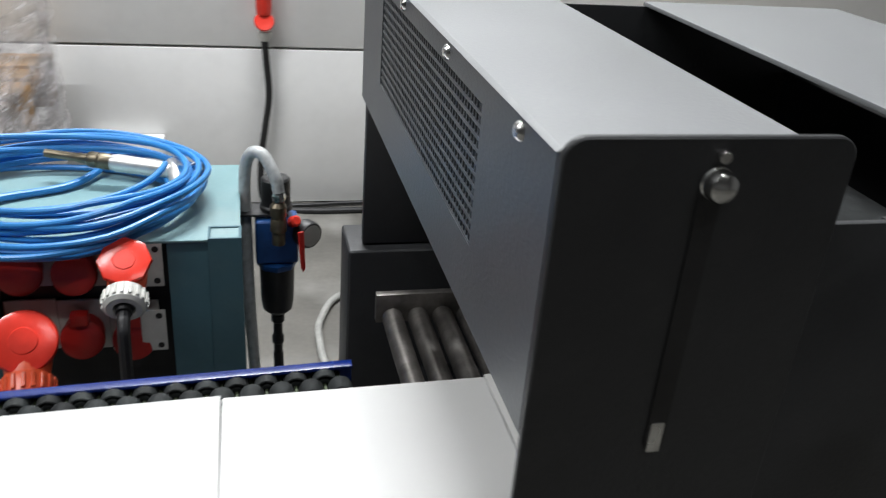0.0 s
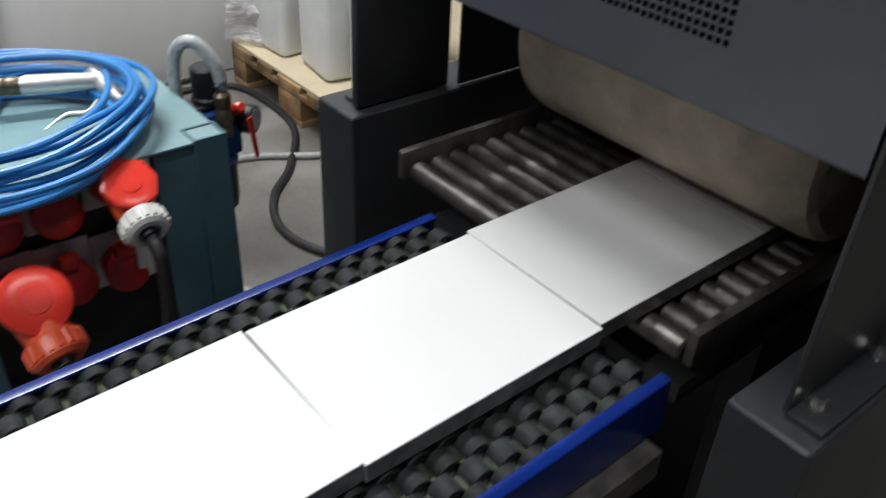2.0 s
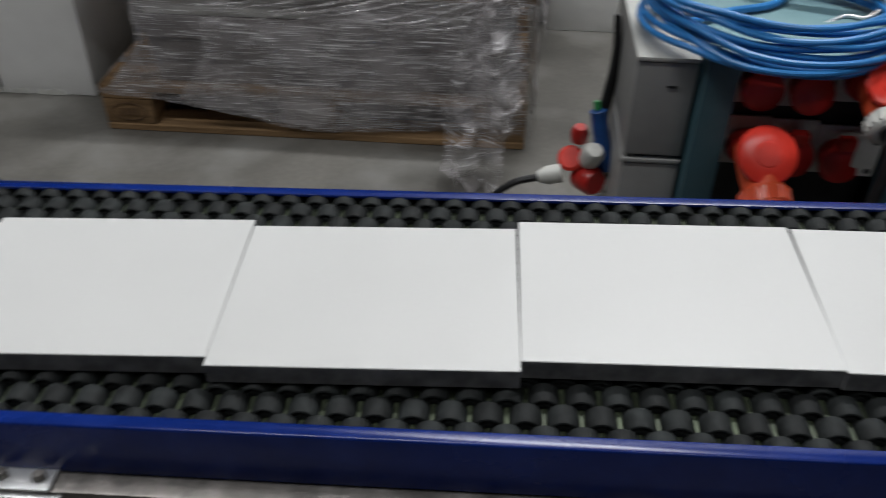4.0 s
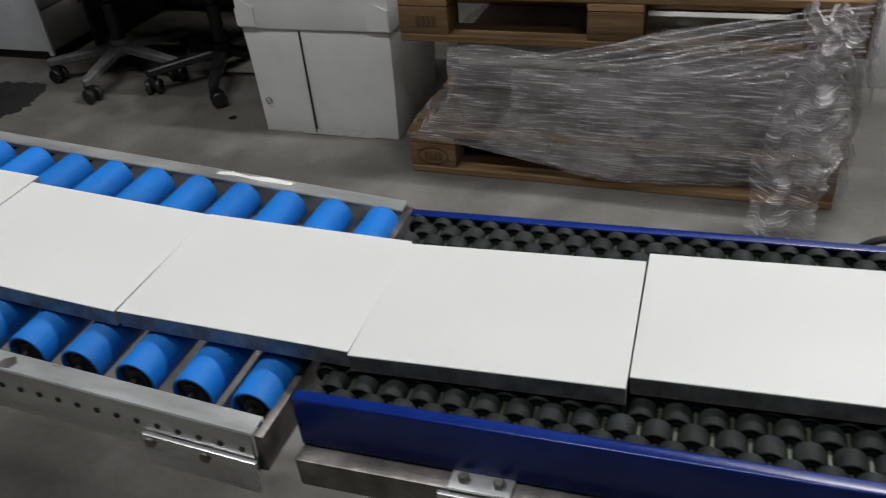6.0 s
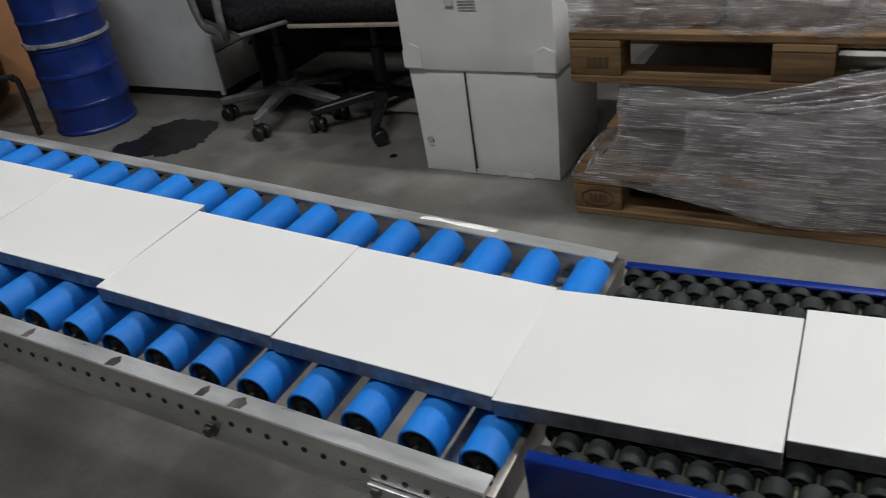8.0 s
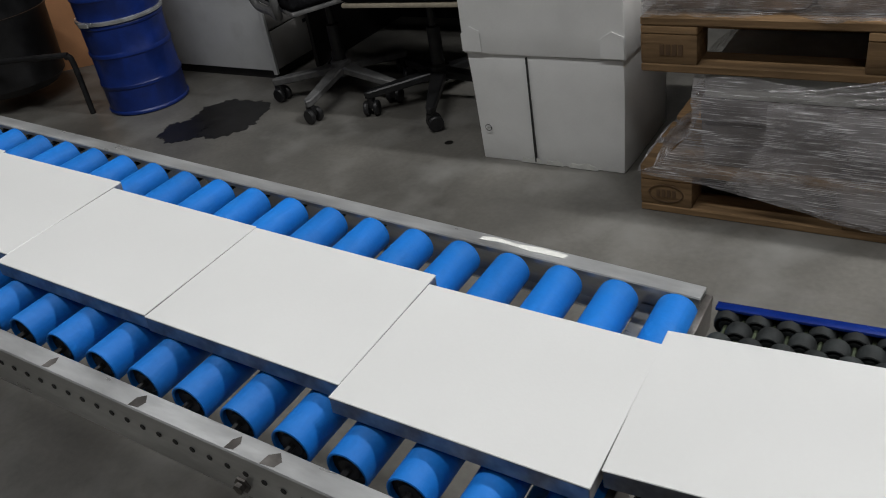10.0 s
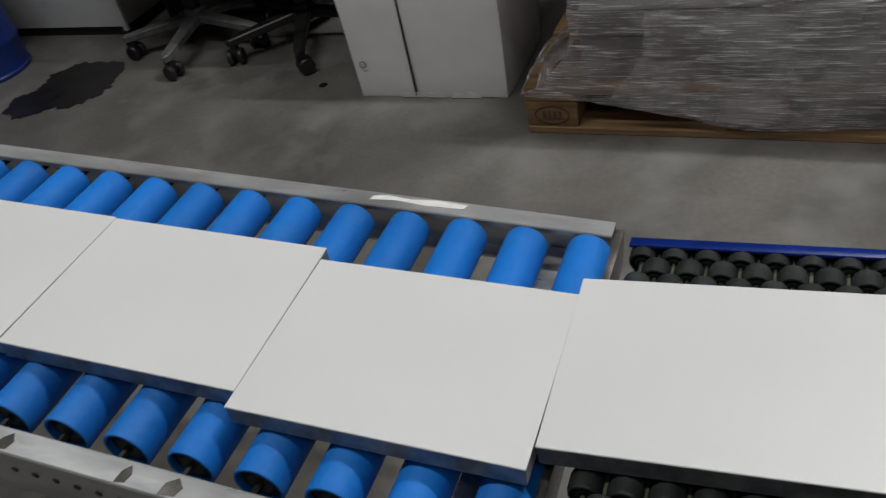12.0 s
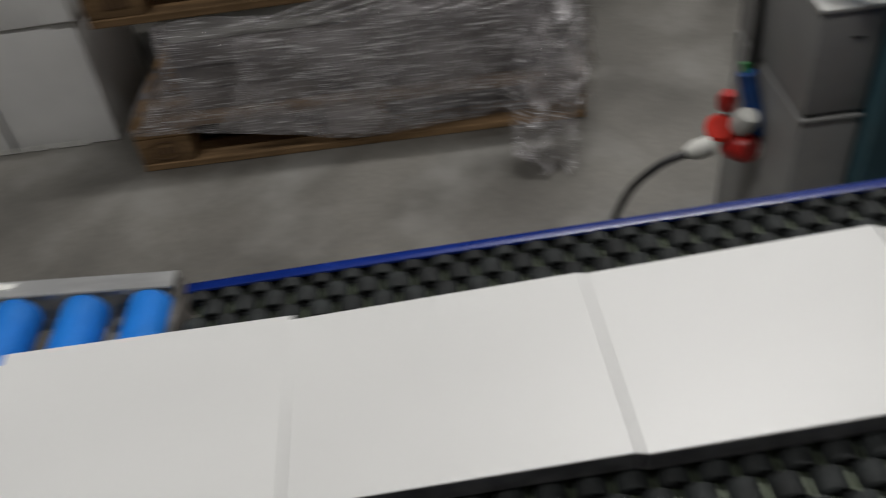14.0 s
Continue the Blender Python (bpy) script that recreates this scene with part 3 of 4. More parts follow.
    part("connector", rod((2.165, -1.66, 1.0), (2.171, -1.652, 1.03), 0.010, 14), "black", cord)
    # hood: front face, sloping cover, grille
    gy0, gy1, gz0, gz1 = -1.485, -1.105, 1.029, 1.124
    front = bmesh.new()
    ys, zs = (-1.614, gy0, gy1, -0.975), (0.979, gz0, gz1, 1.140)
    vs = [[front.verts.new((1.937, y, z)) for z in zs] for y in ys]
    faces = [front.faces.new((vs[p][q], vs[p][q + 1], vs[p + 1][q + 1], vs[p + 1][q])) for p in range(3) for q in range(3) if (p, q) != (1, 1)]
    made = bmesh.ops.extrude_face_region(front, geom=faces)
    bmesh.ops.translate(front, verts=[v for v in made["geom"] if isinstance(v, bmesh.types.BMVert)], vec=(0.003, 0, 0))
    bmesh.ops.recalc_face_normals(front, faces=front.faces[:])
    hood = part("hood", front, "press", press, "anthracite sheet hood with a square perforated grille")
    part("hood_lip", block(1.938, 1.975, -1.614, -0.975, 0.9765, 0.9788, 0.0008), "press", hood)
    ny, nz = 52, 12
    for k in range(ny + 1):
        y = gy0 + (gy1 - gy0) * k / ny
        part("grille_bar", block(1.9381, 1.9399, y - 0.0011, y + 0.0011, gz0, gz1, 0), "press", hood)
    for k in range(nz + 1):
        z = gz0 + (gz1 - gz0) * k / nz
        part("grille_bar", block(1.9377, 1.9403, gy0, gy1, z - 0.0011, z + 0.0011, 0), "press", hood)
    part("grille_backing", block(1.985, 1.988, gy0 - 0.03, gy1 + 0.03, gz0 - 0.03, gz1 + 0.008, 0), "black", hood)
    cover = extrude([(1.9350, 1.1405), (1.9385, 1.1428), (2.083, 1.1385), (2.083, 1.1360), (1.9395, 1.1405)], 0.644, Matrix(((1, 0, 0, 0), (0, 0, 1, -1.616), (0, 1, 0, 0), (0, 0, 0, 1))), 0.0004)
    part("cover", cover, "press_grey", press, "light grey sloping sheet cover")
    for y in (-1.56, -1.39, -1.22, -1.05):
        part("screw", lathe([(0, 0.004), (0.0035, 0.0038), (0.0055, 0.002), (0.006, 0), (0, 0)], pose(1.9373, y, 1.132, 0, -90, 0), 12), "chrome", press)
    part("rear_cover", block(2.285, 2.56, -1.606, -0.97, 1.096, 1.101, 0.001), "press_grey", press, "grey rear cover sheet")
    # added sheet in the wheels' black, stands in for shade in the gap
    part("gap_sheet", block(2.092, 2.300, -1.600, -0.977, 1.0205, 1.0235, 0.0008), "wheel", press, "dark sheet added to keep the gap between the covers dark")
    part("rear_side", block(2.060, 2.56, -1.606, -1.601, 0.752, 1.0955, 0.001), "press_dark", press)
    part("rear_side", block(2.112, 2.56, -0.975, -0.970, 0.775, 1.0955, 0.001), "press_dark", press)
    # added black panel, stands in for the deep shade under the press
    part("lower_panel", block(2.30, 2.31, -1.576, -0.983, 0.003, 0.625, 0.002), "press_dark", press, "black panel added to keep the underside dark")
    part("rear_wall", block(2.50, 2.52, -1.60, -0.98, 0.752, 1.019, 0.002), "press_dark", press)
    # felt covered roller
    bm = lathe([(0.03, -0.2), (0.114, -0.2), (0.124, -0.193), (0.128, -0.175), (0.1275, 0), (0.128, 0.200), (0.124, 0.218), (0.114, 0.225), (0.03, 0.225)], pose(2.224, -1.290, 0.888, 90, 0, 0), 64)
    part("felt_roller", jitter(bm, 0.0015, 30), "felt", press, "stained beige felt on a large roller")
    part("shaft", rod((2.224, -1.60, 0.888), (2.224, -0.98, 0.888), 0.022, 16), "steel", press)
    return press

def build_roller_table():
    table = thing("roller_table", "worn steel roller table in the press", "roller table")
    for x, y in ((1.955, -1.050), (1.968, -1.502)):
        part("side_bar", block(x, 2.685, y - 0.006, y + 0.006, 0.676, 0.716, 0.002), "steel", table, "dark steel side bar")
    for k in range(22):
        x = 1.975 + k * 0.0322
        part("roller", rod((x, -1.495, 0.6865), (x, -1.058, 0.6865), 0.0132, 16, None, 0.003), "steel", table)
    part("support", block(1.99, 2.66, -1.49, -1.08, 0.60, 0.625, 0.003), "press_dark", table)
    for y in (-1.45, -1.13):
        part("leg", block(2.2, 2.26, y - 0.02, y + 0.02, -0.034, 0.6, 0.003), "press_dark", table)
    return table


# ---- teal distribution cabinet with red sockets ----
CX0, CX1, CY0, CY1, CZ = 1.395, 1.766, -0.900, -0.615, 0.728


def socket(parent, x, z, closed=True):
    """A red flush socket with its round lid, on a light bracket plate."""
    s = part("socket", lathe([(0, 0), (0.026, 0), (0.027, 0.004), (0.024, 0.02), (0, 0.02)], pose(x, CY0 + 0.034, z, 90, 0, 0), 24), "dark_red", parent, "dark red socket")
    if closed:
        part("lid", lathe([(0, 0.010), (0.022, 0.009), (0.0285, 0.006), (0.030, 0.0), (0, 0)], pose(x, CY0 + 0.010, z - 0.002, 76, 0, 0), 28), "dark_red", s)
        part("hinge", block(x - 0.012, x + 0.012, CY0 - 0.002, CY0 + 0.016, z + 0.024, z + 0.042, 0.003), "dark_red", s)
    part("socket_frame", block(x - 0.034, x + 0.034, CY0 + 0.036, CY0 + 0.042, z - 0.036, z + 0.045, 0.004), "ivory", s, "light grey socket frame")
    return s


def plug(name, label, m, big=1.0):
    """A red power plug: open lid, orange-red body, toothed collar, cable stub. Its axis is z, pointing down the cable."""
    p = thing(name, label, "plug", "red power plugs in the cabinet", m=m)
    part("lid", lathe([(0, 0.0065), (0.014, 0.0065), (0.015, 0.0055), (0.029, 0.0055), (0.0335, 0.004), (0.035, 0.0), (0.034, -0.004), (0, -0.004)], pose(0, 0.030, 0.018, -73, 0, 0) @ Matrix.Diagonal((big, big, big, 1)), 8 if big < 1.05 else 32), "red", p, "bright red lid")
    part("body", lathe([(0, -0.012), (0.024, -0.010), (0.0255, 0.0), (0.0245, 0.03), (0.022, 0.050), (0, 0.05)], Matrix.Diagonal((big, big, big, 1)), 28), "orange", p)
    bm, teeth = bmesh.new(), []
    lathe([(0.012, 0.048), (0.026, 0.048), (0.0275, 0.054), (0.0265, 0.070), (0.022, 0.074), (0.014, 0.074), (0.012, 0.062)], None, 24, bm)
    for k in range(18):
        a = 2 * math.pi * k / 18
        own = block(-0.0022, 0.0022, 0.0262, 0.0292, 0.051, 0.068, 0.0007, 1)
        own.transform(Matrix.Diagonal((big, big, big, 1)) @ pose(0, 0, 0, 0, 0, math.degrees(a)))
        teeth.append(own)
    bm.transform(Matrix.Diagonal((big, big, big, 1)))
    tone = "ivory" if big < 1.05 else "orange"
    collar = part("collar", bm, tone, p, "ribbed grey collar" if big < 1.05 else "ribbed orange collar")
    for own in teeth:
        part("rib", own, tone, collar)
    part("gland", lathe([(0, 0.06), (0.012, 0.06), (0.0105, 0.08), (0, 0.08)], Matrix.Diagonal((big, big, big, 1)), 16), "black", p)
    return p


def build_cabinet():
    cab = thing("power_cabinet", "dark teal steel power cabinet with a lighter top", "cabinet")
    # top sheet in a paler teal than the side panels
    part("top", block(CX0, CX1, CY0, CY1, CZ - 0.004, CZ, 0.0015), "teal_top", cab, "pale teal top sheet")
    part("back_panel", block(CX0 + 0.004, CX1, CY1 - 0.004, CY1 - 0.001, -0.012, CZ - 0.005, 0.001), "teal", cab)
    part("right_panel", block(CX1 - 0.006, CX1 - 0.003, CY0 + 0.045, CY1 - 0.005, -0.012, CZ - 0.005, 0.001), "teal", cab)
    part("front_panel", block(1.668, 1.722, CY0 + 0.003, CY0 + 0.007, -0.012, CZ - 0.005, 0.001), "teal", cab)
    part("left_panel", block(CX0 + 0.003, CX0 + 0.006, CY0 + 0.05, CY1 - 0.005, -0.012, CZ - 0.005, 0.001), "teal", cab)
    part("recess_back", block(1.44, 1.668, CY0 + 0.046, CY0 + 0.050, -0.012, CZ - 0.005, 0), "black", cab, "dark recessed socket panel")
    part("recess_floor", block(1.445, 1.666, CY0 + 0.01, CY0 + 0.045, 0.40, 0.406, 0.001), "teal", cab)
    def tube(x0, x1, mt, lab):
        bm = bmesh.new()
        y0, y1, t = CY0 - 0.001, CY0 + 0.04, 0.0035
        outer = [(x0, y0), (x1, y0), (x1, y1), (x0, y1)]
        inner = [(x0 + t, y0 + t), (x1 - t, y0 + t), (x1 - t, y1 - t), (x0 + t, y1 - t)]
        vo, vi = ([bm.verts.new((*p, CZ + 0.002)) for p in q] for q in (outer, inner))
        faces = [bm.faces.new((vo[k], vo[(k + 1) % 4], vi[(k + 1) % 4], vi[k])) for k in range(4)]
        made = bmesh.ops.extrude_face_region(bm, geom=faces)
        bmesh.ops.translate(bm, verts=[v for v in made["geom"] if isinstance(v, bmesh.types.BMVert)], vec=(0, 0, -0.011 - CZ))
        bmesh.ops.recalc_face_normals(bm, faces=bm.faces[:])
        t = part("corner_tube", bm, mt, cab, lab)
        # black plate inside the open tube, stands in for the shade of its depth
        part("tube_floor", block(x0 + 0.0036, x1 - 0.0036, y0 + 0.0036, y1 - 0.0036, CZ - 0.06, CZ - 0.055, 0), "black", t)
    tube(1.722, CX1 + 0.001, "teal", "open square corner tube")
    tube(CX0 + 0.001, 1.440, "teal", "open square corner tube")
    for x in (CX0 + 0.03, CX1 - 0.03):
        for y in (CY0 + 0.02, CY1 - 0.03):
            part("foot", lathe([(0, 0), (0.018, 0), (0.018, 0.012), (0.01, 0.015), (0, 0.015)], pose(x, y, -0.024), 14), "black", cab)
    for x, z, closed in ((1.478, 0.682, True), (1.546, 0.679, True), (1.618, 0.690, False), (1.478, 0.580, False), (1.546, 0.577, True), (1.614, 0.571, True)):
        socket(cab, x, z, closed)
    for x, z in ((1.645, 0.692), (1.643, 0.588)):
        pl = part("bracket_plate", block(x - 0.017, x + 0.017, CY0 + 0.0005, CY0 + 0.003, z - 0.033, z + 0.033, 0.004), "ivory", cab, "light grey bracket plate")
        for dz in (-0.024, 0.024):
            part("screw_hole", lathe([(0, 0), (0.0045, 0), (0.0045, 0.001), (0, 0.001)], pose(x + 0.008, CY0 + 0.0005, z + dz, 90, 0, 0), 10), "black", pl)
    plug("power_plug", "red power plug with a grey ribbed collar, pushed into the cabinet", pose(1.620, -0.917, 0.700, 110, 0, 0))
    plug("power_plug", "large orange-red power plug hanging from the cabinet", pose(1.484, -0.920, 0.597, 122, 0, 6), 1.22)
    for pts, nm in (([(1.620, -0.985, 0.674), (1.620, -1.003, 0.664), (1.620, -1.012, 0.64), (1.618, -1.005, 0.56), (1.612, -0.96, 0.40), (1.60, -0.93, 0.20), (1.58, -0.93, -0.014), (1.5, -0.94, -0.014)], "a"),
                    ([(1.492, -0.998, 0.549), (1.494, -1.012, 0.538), (1.497, -1.02, 0.50), (1.50, -1.0, 0.3), (1.48, -0.97, 0.1), (1.42, -0.96, -0.014), (1.3, -0.97, -0.014)], "b")):
        tagged(finish("plug_cable", pipe(pts, 0.0085), "cable"), "dark rubber cable hanging from a red plug", "cable")
    # grey enclosures beside it
    for z0, z1 in ((-0.024, 0.549), (0.555, 0.714)):
        e = thing("grey_enclosure", "grey plastic enclosure with a dusty lid, stacked beside the cabinet", "enclosure", "stacked grey enclosures")
        part("body", block(1.306, 1.391, -0.872, -0.60, z0, z1 - 0.008, 0.004, 2), "grey_box", e)
        part("lid", block(1.304, 1.392, -0.874, -0.598, z1 - 0.0075, z1, 0.003, 2), "grey_top" if z1 > 0.6 else "grey_box", e, "pale dusty lid")
        if z1 > 0.6:
            part("keyhole", block(1.352, 1.366, -0.8735, -0.8718, 0.668, 0.671, 0.0003), "black", e)


def build_hose():
    rnd = random.Random(4)
    cx, cy = 1.505, -0.757
    bm = bmesh.new()
    line = []
    turns, n = 12, 56
    off = [(rnd.uniform(-0.018, 0.018), rnd.uniform(-0.022, 0.022), rnd.uniform(0.80, 1.03), rnd.uniform(0.74, 1.03)) for _ in range(turns + 2)]
    def lay(i, a):
        ox, oy, sx, sy = off[i]
        x = cx + ox + 0.196 * sx * math.cos(a)
        y = cy + oy + 0.176 * sy * math.sin(a) - 0.012
        z = CZ + 0.0075 + 0.0046 * i + 0.0035 * math.sin(3 * a + i * 1.7)
        over = CY0 + 0.006 - y
        if over > 0:
            z -= min(0.012, over * 0.3)
        return Vector((x, y, z))
    for i in range(turns):
        for k in range(n):
            a = 2 * math.pi * k / n
            f = k / n
            line.append(lay(i, a) * (1 - f) + lay(i + 1, a) * f)
    hose = thing("air_hose", "coiled bright blue compressed air hose on the cabinet", "hose")
    part("coil", pipe(None, 0.0046, 10, bm=None, line=line), "hose", hose)
    part("inner_loop", pipe([(1.56, -0.60, CZ + 0.03), (1.55, -0.66, CZ + 0.013), (1.51, -0.72, CZ + 0.008), (1.43, -0.76, CZ + 0.008), (1.36, -0.82, CZ + 0.012)], 0.0058), "hose", hose, "loose inner loop")
    gun = thing("air_gun", "cast aluminium blow gun with a bronze coupling on the hose", "air gun", m=pose(-0.024, 0.048, -0.033))
    a, b = Vector((1.548, -0.735, CZ + 0.074)), Vector((1.715, -0.785, CZ + 0.066))
    d = (b - a).normalized()
    turn = Matrix.Translation(a) @ d.to_track_quat("Z", "Y").to_matrix().to_4x4()
    part("hose_end", lathe([(0, -0.05), (0.0062, -0.05), (0.0066, 0.0), (0.008, 0.002), (0.008, 0.016), (0.006, 0.018), (0, 0.018)], turn, 16), "brass", gun)
    part("coupling", lathe([(0, 0.016), (0.010, 0.016), (0.0125, 0.020), (0.0125, 0.032), (0.011, 0.034), (0.0125, 0.036), (0.0125, 0.05), (0.010, 0.054), (0, 0.054)], turn, 20), "brass", gun, "tarnished bronze coupling")
    part("handle", lathe([(0, 0.052), (0.0115, 0.052), (0.0135, 0.060), (0.0130, 0.10), (0.0115, 0.135), (0.013, 0.155), (0.011, 0.170), (0, 0.172)], turn, 20), "alu", gun)
    part("head", lathe([(0, -0.02), (0.009, -0.02), (0.0125, -0.012), (0.0125, 0.02), (0.009, 0.032), (0.0065, 0.045), (0.0065, 0.055), (0, 0.055)], pose(1.690, -0.778, CZ + 0.068) @ Vector((0.25, -0.85, -0.35)).to_track_quat("Z", "Y").to_matrix().to_4x4(), 18), "alu", gun)
    part("nozzle", lathe([(0, 0), (0.008, 0), (0.008, 0.008), (0.004, 0.011), (0.004, 0.02), (0, 0.02)], pose(1.704, -0.822, CZ + 0.050) @ Vector((0.25, -0.85, -0.35)).to_track_quat("Z", "Y").to_matrix().to_4x4(), 14), "chrome", gun)
    ring = [Vector((1.722 + 0.011 * math.cos(k * math.pi / 10), -0.780 + 0.004 * math.sin(k * math.pi / 10), CZ + 0.070 + 0.009 * math.sin(k * math.pi / 10))) for k in range(21)]
    part("hanging_ring", pipe(None, 0.0022, 8, line=ring), "alu", gun)
    part("trigger", pipe([(1.682, -0.79, CZ + 0.05), (1.66, -0.80, CZ + 0.038), (1.635, -0.79, CZ + 0.036), (1.60, -0.81, CZ + 0.03)], 0.0028), "alu", gun, "thin bright trigger lever")


def build_regulator():
    reg = thing("air_regulator", "blue compressed air regulator with gauge beside the cabinet", "air regulator")
    x, y = 1.822, -0.830
    part("bracket", block(1.767, 1.84, y - 0.012, y + 0.03, 0.726, 0.730, 0.001), "press_dark", reg)
    part("knob", lathe([(0, 0.052), (0.019, 0.052), (0.0225, 0.049), (0.0225, 0.008), (0.025, 0.005), (0.025, 0.0), (0, 0)], pose(x, y + 0.01, 0.732), 20), "black", reg, "black adjusting knob")
    part("body", block(x - 0.033, x + 0.033, y - 0.022, y + 0.024, 0.648, 0.722, 0.006, 3), "reg_blue", reg, "blue regulator body")
    part("body_ring", lathe([(0, 0), (0.030, 0), (0.032, 0.004), (0.032, 0.010), (0, 0.012)], pose(x, y, 0.636), 8), "reg_blue", reg)
    part("bowl", lathe([(0, 0), (0.014, 0.002), (0.024, 0.012), (0.0265, 0.03), (0.0275, 0.09), (0, 0.09)], pose(x, y, 0.546), 24), "black", reg, "black filter bowl")
    part("drain", lathe([(0, 0), (0.007, 0), (0.0075, 0.02), (0.010, 0.022), (0.010, 0.034), (0.0075, 0.038), (0.0075, 0.06), (0.011, 0.064), (0.011, 0.076), (0, 0.078)], pose(x, y, 0.468), 14), "black", reg)
    part("coupling", lathe([(0, 0), (0.010, 0), (0.010, 0.02), (0.0125, 0.023), (0.0125, 0.040), (0.0105, 0.044), (0.0125, 0.048), (0.0125, 0.064), (0.008, 0.070), (0, 0.07)], pose(x + 0.002, y - 0.034, 0.690), 18), "brass", reg, "dark brass coupling")
    g = part("gauge", lathe([(0, 0.022), (0.020, 0.022), (0.022, 0.019), (0.022, 0.002), (0.018, 0), (0, 0)], pose(x + 0.040, y - 0.012, 0.700, 90, 0, 35), 24), "black", reg, "small round pressure gauge")
    part("gauge_glass", lathe([(0, 0.0228), (0.018, 0.0228), (0.018, 0.0222), (0, 0.0222)], pose(x + 0.040, y - 0.012, 0.700, 90, 0, 35), 20), "glass", g)
    part("valve", lathe([(0, 0), (0.009, 0), (0.009, 0.014), (0.006, 0.018), (0, 0.018)], pose(x + 0.024, y - 0.024, 0.722, 60, 0, 20), 10), "red", reg)
    part("lever", extrude([(-0.005, 0), (0.005, 0), (0.004, -0.06), (0.0, -0.066), (-0.003, -0.06)], 0.004, pose(x + 0.034, y - 0.046, 0.716, 82, 0, 20), 0.001), "dark_red", reg, "red shut-off lever")
    part("fitting", lathe([(0, 0), (0.009, 0), (0.011, 0.008), (0.009, 0.014), (0, 0.014)], pose(x + 0.003, y - 0.034, 0.762), 8), "chrome", reg)
    tagged(finish("braided_hose", pipe([(x + 0.003, y - 0.034, 0.776), (x - 0.002, y - 0.03, 0.80), (x - 0.018, y - 0.015, 0.828), (x - 0.036, y, 0.826), (x - 0.046, y + 0.01, 0.79), (x - 0.047, y + 0.008, 0.70), (x - 0.044, y - 0.01, 0.55), (x - 0.036, y - 0.03, 0.40), (x - 0.02, y - 0.05, 0.20), (x, y - 0.06, 0.020), (x + 0.06, y - 0.05, 0.020)], 0.0095, 12), "clear_hose"), "clear braided hose arching over the air regulator", "hose")
    tagged(finish("supply_hose", pipe([(x, y, 0.47), (x + 0.002, y, 0.40), (x + 0.004, y + 0.004, 0.28), (x + 0.01, y + 0.02, 0.10), (x + 0.03, y + 0.06, 0.020), (x + 0.1, y + 0.16, 0.020)], 0.0085, 10), "cable"), "black ribbed hose under the air regulator", "hose")


def build_wall_plug():
    p = thing("wall_connector", "red power connector hanging at the white wall", "connector", m=pose(1.828, WALL_Y - 0.034, 0.024))
    part("upper_body", lathe([(0, 0), (0.024, 0.0), (0.026, 0.02), (0.026, 0.075), (0.030, 0.078), (0.030, 0.09), (0, 0.09)], pose(0, 0, 0.672), 20), "red", p)
    part("lid", lathe([(0, 0), (0.030, 0.0), (0.033, 0.008), (0.030, 0.014), (0, 0.015)], pose(0, -0.012, 0.648, 60, 0, 0), 28), "red", p, "round red lid")
    part("collar", lathe([(0, 0), (0.014, 0), (0.020, 0.010), (0.024, 0.022), (0.024, 0.032), (0, 0.034)], pose(0, 0, 0.585), 20), "ivory", p, "pale grey collar")
    tagged(finish("wall_cable", pipe([(1.828, WALL_Y - 0.034, 0.612), (1.833, WALL_Y - 0.032, 0.54), (1.840, WALL_Y - 0.03, 0.42), (1.824, WALL_Y - 0.03, 0.30), (1.808, WALL_Y - 0.03, 0.18), (1.81, WALL_Y - 0.04, 0.05), (1.86, WALL_Y - 0.07, 0.011), (2.0, WALL_Y - 0.10, 0.011), (2.2, WALL_Y - 0.10, 0.011), (2.40, WALL_Y - 0.11, 0.011), (2.53, WALL_Y - 0.15, 0.011), (2.575, 0.60, 0.011), (2.555, 0.33, 0.011), (2.41, 0.10, 0.011), (2.29, -0.02, 0.011), (2.225, -0.15, 0.011), (2.225, -0.28, 0.011), (2.30, -0.42, 0.011), (2.45, -0.52, 0.011)], 0.0115), "cable"), "black cable hanging down the wall and along the floor", "cable")
    tagged(finish("thin_cable", pipe([(1.78, WALL_Y - 0.035, 0.012), (1.95, WALL_Y - 0.05, 0.012), (2.15, WALL_Y - 0.035, 0.012), (2.55, WALL_Y - 0.03, 0.012)], 0.008), "cable"), "thin dark cable along the foot of the wall", "cable")
    tagged(finish("grey_floor_cable", pipe([(2.75, 0.02, 0.012), (2.52, 0.11, 0.012), (2.34, 0.215, 0.012), (2.16, 0.225, 0.012), (2.01, 0.15, 0.012), (1.95, 0.03, 0.012), (1.935, -0.07, 0.012), (1.95, -0.25, 0.012), (2.05, -0.45, 0.012)], 0.010), "grey_cable"), "light grey cable curving over the floor", "cable")


# ---- pallets and loads ----


def pallet(name, label, m, marks=True):
    """A euro pallet, 1.2 by 0.8 m: its corner is the origin, long side along x."""
    p = thing(name, label, "pallet", "wooden euro pallets", m=m)
    rnd = random.Random(len(label))
    for y0, w in ((0, 0.10), (0.3275, 0.145), (0.70, 0.10)):
        part("bottom_board", jitter(block(0, 1.2, y0, y0 + w, 0, 0.022, 0.003, 1), 0.001, 9), "wood", p)
        for x0, b in ((0, 0.145), (0.5275, 0.145), (1.055, 0.145)):
            part("wood_block", jitter(block(x0, x0 + b, y0 + 0.001, y0 + w - 0.001, 0.0225, 0.0995, 0.004, 2), 0.0008, 30), "wood", p)
